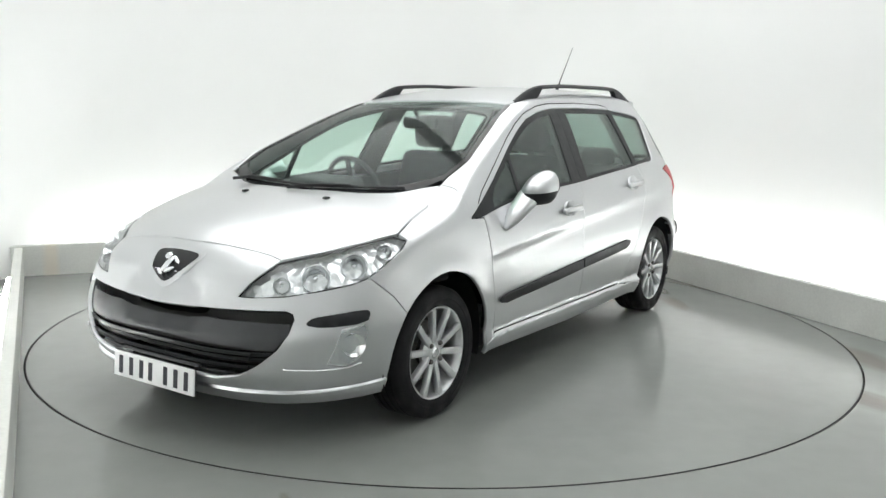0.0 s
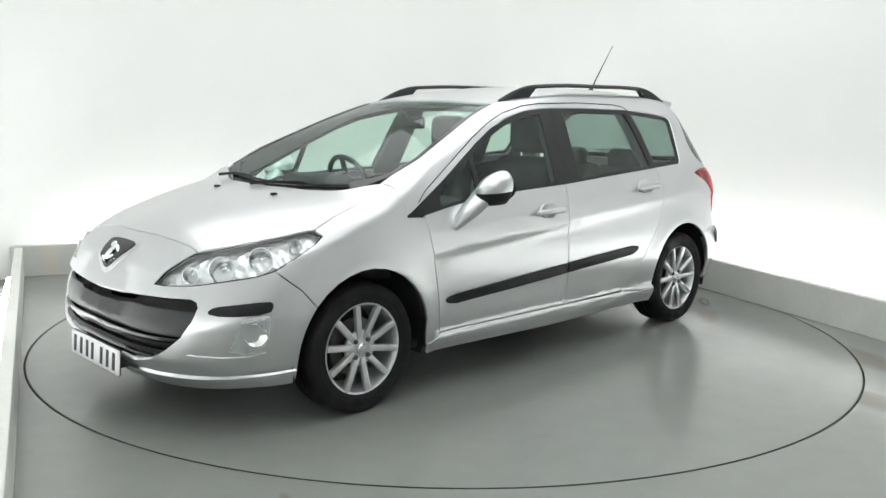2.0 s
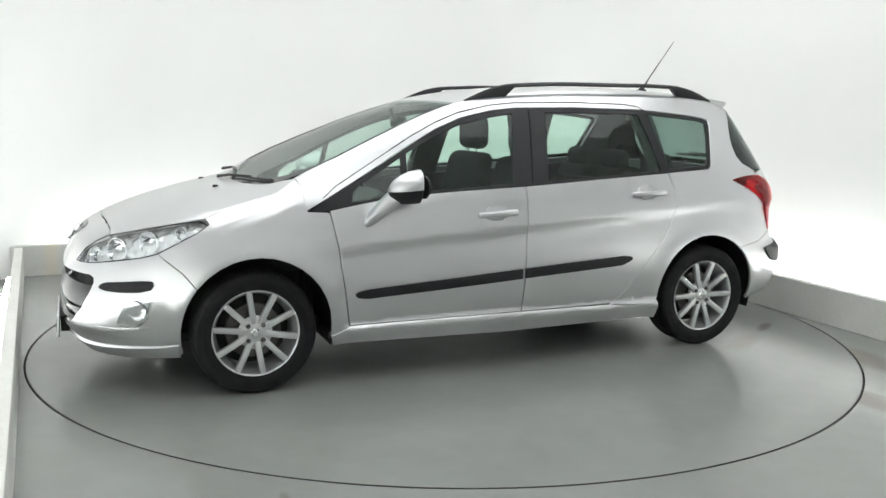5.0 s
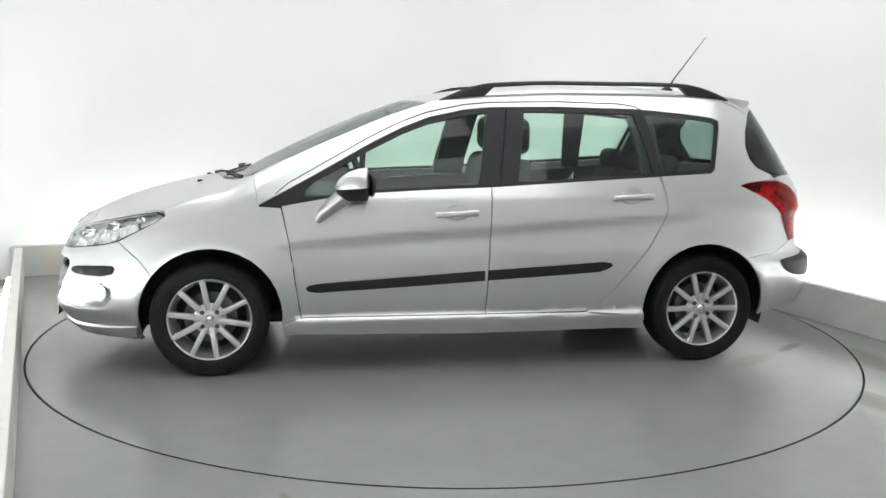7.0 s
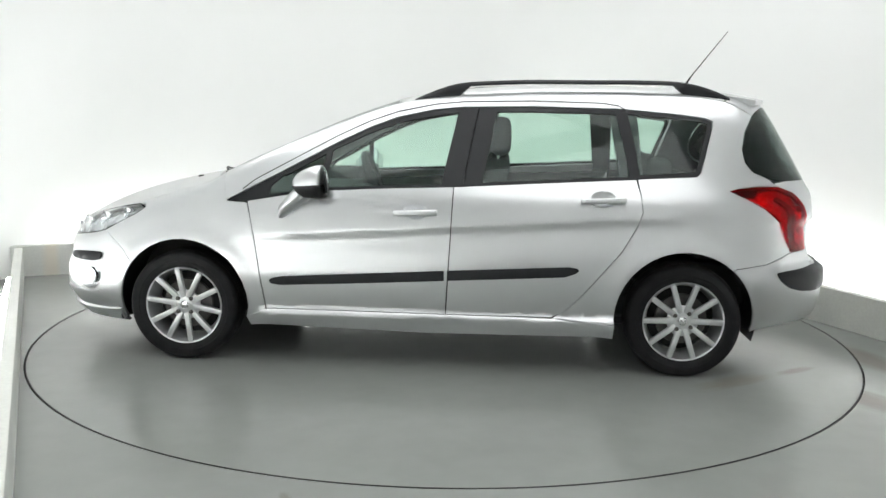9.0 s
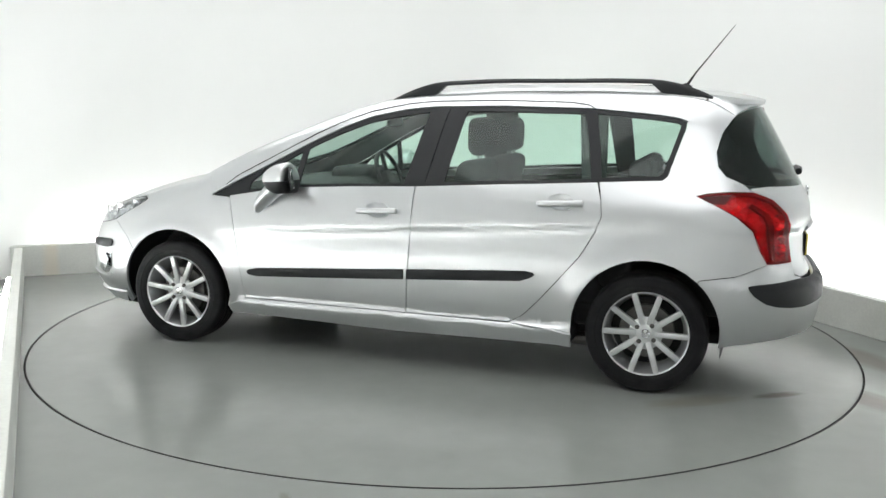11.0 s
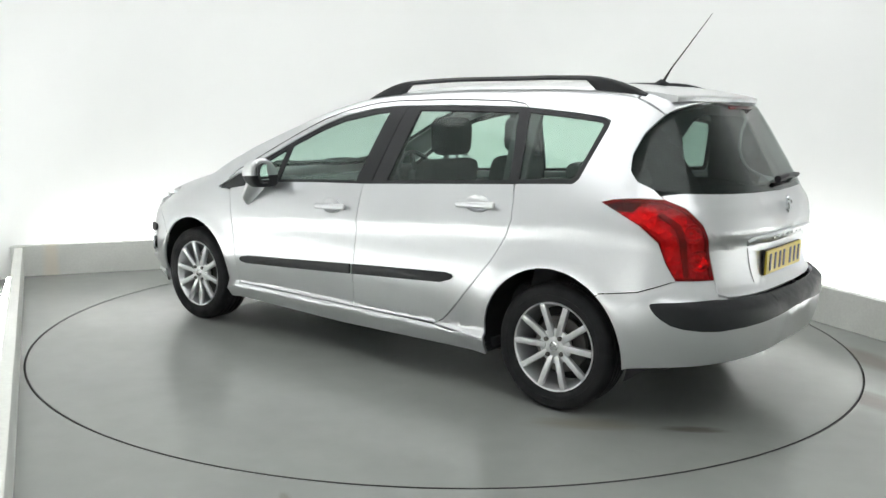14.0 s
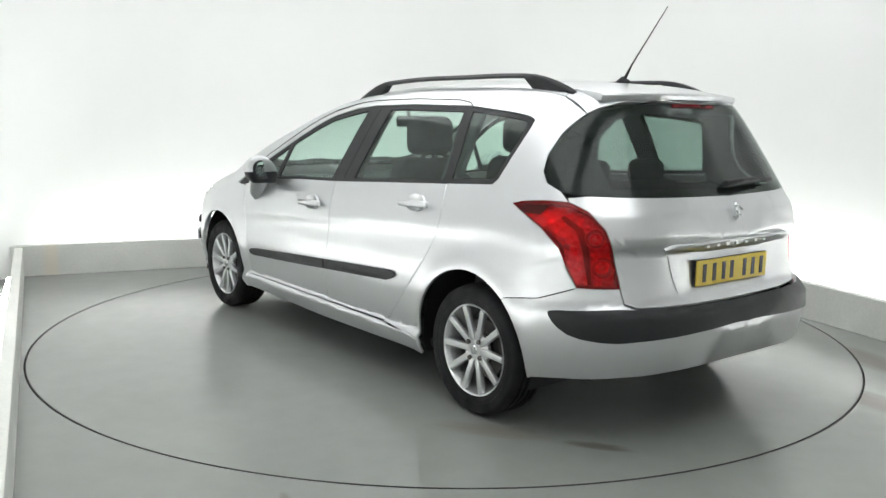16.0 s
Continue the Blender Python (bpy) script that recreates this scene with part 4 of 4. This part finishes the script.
def build_wheel():
    w = new("wheel")
    w.parent = car
    tyre = [(.205, -.085), (.222, -.098), (.26, -.104), (.288, -.098), (.300, -.082)]
    for g in (-.05, -.017, .017, .05):
        tyre += [(.304, g - .006), (.297, g - .004), (.297, g + .004), (.304, g + .006)]
    tyre += [(.300, .082), (.290, .097), (.283, .1005), (.276, .1015), (.262, .103), (.25, .1035), (.248, .1015), (.236, .1005), (.222, .097), (.212, .088), (.205, .085)]
    part("tyre", lathe(tyre, 72), RUBBER, w, smooth=True)
    rim = part("rim", lathe([(.207, -.08), (.19, -.075), (.18, 0), (.19, .05), (.200, .078), (.206, .090), (.213, .093), (.215, .088), (.212, .080), (.208, .06), (.207, -.08)], 64), ALLOY, w, "silver alloy rim", smooth=True)
    part("hub", lathe([(.0, .052), (.0, .082), (.026, .082), (.028, .078), (.034, .077), (.066, .075), (.084, .066), (.080, .045), (.0, .045)], 40), ALLOY, rim, smooth=True)
    part("hub_cap", lathe([(.0, .090), (.018, .088), (.025, .080), (.025, .07), (.0, .07)], 24), CHROME, rim, smooth=True)
    spoke = rbox(.045, .206, -.016, .016, -.0125, .0125, .006, 2, shape=lambda c: (c[0], .066 + c[1] * .9 + .016 * ((c[0] - .045) / .16) ** 1.5 - .0, c[2] * (1.22 - .62 * ((c[0] - .045) / .16) + .62 * ((c[0] - .045) / .16) ** 2)))
    first = part("spoke", spoke, ALLOY, rim, smooth=True)
    for i in range(1, 10):
        o = new("spoke", first.data)
        o.parent = rim
        o.matrix_basis = Matrix.Rotation(math.tau * i / 10 , 4, "Y")
    for i in range(4):
        a = radians(36 + 90 * i)
        bm = lathe([(.0, .090), (.008, .090), (.0115, .085), (.0115, .07), (.0, .07)], 12)
        b = part("wheel_bolt", bm, STEEL, rim, smooth=True)
        b.matrix_basis = Matrix.Translation((.052 * math.cos(a), 0, .052 * math.sin(a)))
    part("brake_disc", lathe([(.05, .0), (.05, .018), (.135, .018), (.137, .012), (.137, -.004), (.05, -.004)], 40), STEEL, w, smooth=True)
    part("brake_drum", lathe([(.0, .0), (.0, -.06), (.18, -.06), (.18, -.05), (.05, .03), (.0, .03)], 32), PIT, w, smooth=True)
    return w


def build_wheels():
    w = build_wheel()
    for i, (x, y, s) in enumerate(((1.354, .762, 1), (-1.354, .757, 1), (1.354, -.762, -1), (-1.354, -.757, -1))):
        m = pose(x, y, .284, 0, 0 if s > 0 else 12, 0 if s > 0 else 180) @ pose(0, 0, 0, 0, -9 if i == 0 else 0, 0)
        if i == 0:
            w.matrix_basis = m
        else:
            copy_thing(w, m)
        bm = lathe([(.385, .10), (.385, -.30), (.30, -.30)], 30, turn=math.radians(214), start=radians(-17))
        a = part("arch_liner", bm, BLACK, car, smooth=True)
        a.matrix_basis = pose(1.345 if x > 0 else -1.345, (.735 if s > 0 else -.735), .30, 0, 0, 0) @ (Matrix.Diagonal((1, s, 1, 1)))


def build_inside():
    floor = part("underbody", rbox(-1.80, 1.98, -.56, .56, .19, .26, .02), BLACK, car)
    part("floor_pan", rbox(-.98, .98, -.80, .80, .195, .25, .02), TRIM, car)
    part("exhaust_box", rbox(-1.05, -.65, .25, .62, .13, .19, .03), STEEL, car)
    # Dark unseen block under the bonnet, added to stop light passing through.
    part("bonnet_light_block", rbox(1.02, 1.95, -.52, .52, .22, .66, .04), PIT, car)
    part("boot_floor", rbox(-2.02, -1.2, -.56, .56, .33, .55, .03), TRIM, car)
    part("load_cover", rbox(-1.98, -1.15, -.62, .62, .90, .93, .01), TRIM, car)
    bm = rbox(.52, 1.22, -.74, .74, .55, .90, .07, 4, shape=lambda c: (c[0], c[1], c[2] + (.03 * (1 - ((c[0] - .8) / .4) ** 2) if c[2] > .8 else 0)))
    dash = part("dashboard", bm, TRIM, car, "dark grey dashboard", smooth=True)
    part("instrument_hood", rbox(.56, .86, -.56, -.20, .88, .985, .045, 4), TRIM, dash, smooth=True)
    part("centre_stack", rbox(.44, .62, -.14, .14, .45, .90, .04, 3), TRIM, dash, smooth=True)
    wheel = part("steering_wheel", bmesh.new(), TRIM, car)
    bm = bmesh.new()
    ringpts = [(0, .19 * math.cos(math.tau * i / 36), .19 * math.sin(math.tau * i / 36)) for i in range(37)]
    tube(ringpts, .016, 8, bm)
    for a in (90, 210, 330):
        tube([(.02, 0, 0), (0, .18 * math.cos(radians(a + 120)), .18 * math.sin(radians(a + 120)))], .016, 6, bm)
    rbox(-.01, .05, -.06, .06, -.06, .06, .02, 2, bm)
    bm.to_mesh(wheel.data)
    bm.free()
    wheel.matrix_basis = pose(.48, -.36, .905, 0, 22, 0)
    for y in (-.36, .36):
        s = part("front_seat", rbox(-.18, .34, y - .25, y + .25, .36, .52, .06, 4), CLOTH, car, "dark grey cloth front seat", smooth=True)
        part("seat_base", rbox(-.12, .28, y - .2, y + .2, .24, .38, .02), TRIM, s)
        part("backrest", rbox(-.30, -.14, y - .25, y + .25, .46, 1.10, .06, 4, shape=lambda c: (c[0] - (c[2] - .46) * .20, y + (c[1] - y) * (1.0 if c[2] < .85 else .88), c[2])), CLOTH, s, smooth=True)
        part("headrest", rbox(-.42, -.30, y - .145, y + .145, 1.12, 1.335, .055, 4), CLOTH, s, smooth=True)
        for dy in (-.06, .06):
            part("headrest_post", tube([(-.348, y + dy, 1.06), (-.352, y + dy, 1.18)], .008, 8), CHROME, s)
    bench = part("rear_seat", rbox(-1.1, -.62, -.64, .64, .36, .52, .06, 4), CLOTH, car, "dark grey cloth rear seats", smooth=True)
    part("seat_base", rbox(-1.1, -.7, -.6, .6, .24, .38, .02), TRIM, bench)
    for y in (-.44, 0, .44):
        part("backrest", rbox(-1.22, -1.06, y - .20, y + .20, .46, 1.02, .05, 4, shape=lambda c: (c[0] - (c[2] - .46) * .24, c[1], c[2])), CLOTH, bench, smooth=True)
        part("headrest", rbox(-1.31, -1.20, y - .12, y + .12, .99, 1.13, .05, 4), CLOTH, bench, smooth=True)
    panel("headliner", [(.22, 0, 1.4), (.18, .3, 1.4), (.12, .50, 1.37), (-1.0, .52, 1.4), (-1.55, .50, 1.4), (-1.58, 0, 1.45)], "top", LINING, car, lift=-.045, thick=.012, join=True, inset=0, cell=.1)
    part("rear_view_mirror", rbox(.30, .33, -.12, .12, 1.26, 1.33, .02, 3), BLACK, car, smooth=True)
    part("mirror_stalk", tube([(.325, 0, 1.31), (.37, 0, 1.372)], .012, 8), BLACK, car)


build_front()
build_sides()
build_rear()
build_wheels()
build_inside()


def motions():
    turns = [(0.0, 236.32), (0.5, 234.23), (1.0, 231.18), (1.5, 227.76), (2.5, 220.88), (4.0, 210.45), (6.5, 193.3), (9.0, 176.08), (11.5, 159.1), (14.0, 142.07), (16.0, 128.22)]
    walk(turntable, [(t, pose(0, 0, 0, 0, 0, a)) for t, a in turns])
    walk(car, [(t, pose(0, -.079, 0, 0, 0, a) @ pose(.0265, .031, .02)) for t, a in turns])


motions()
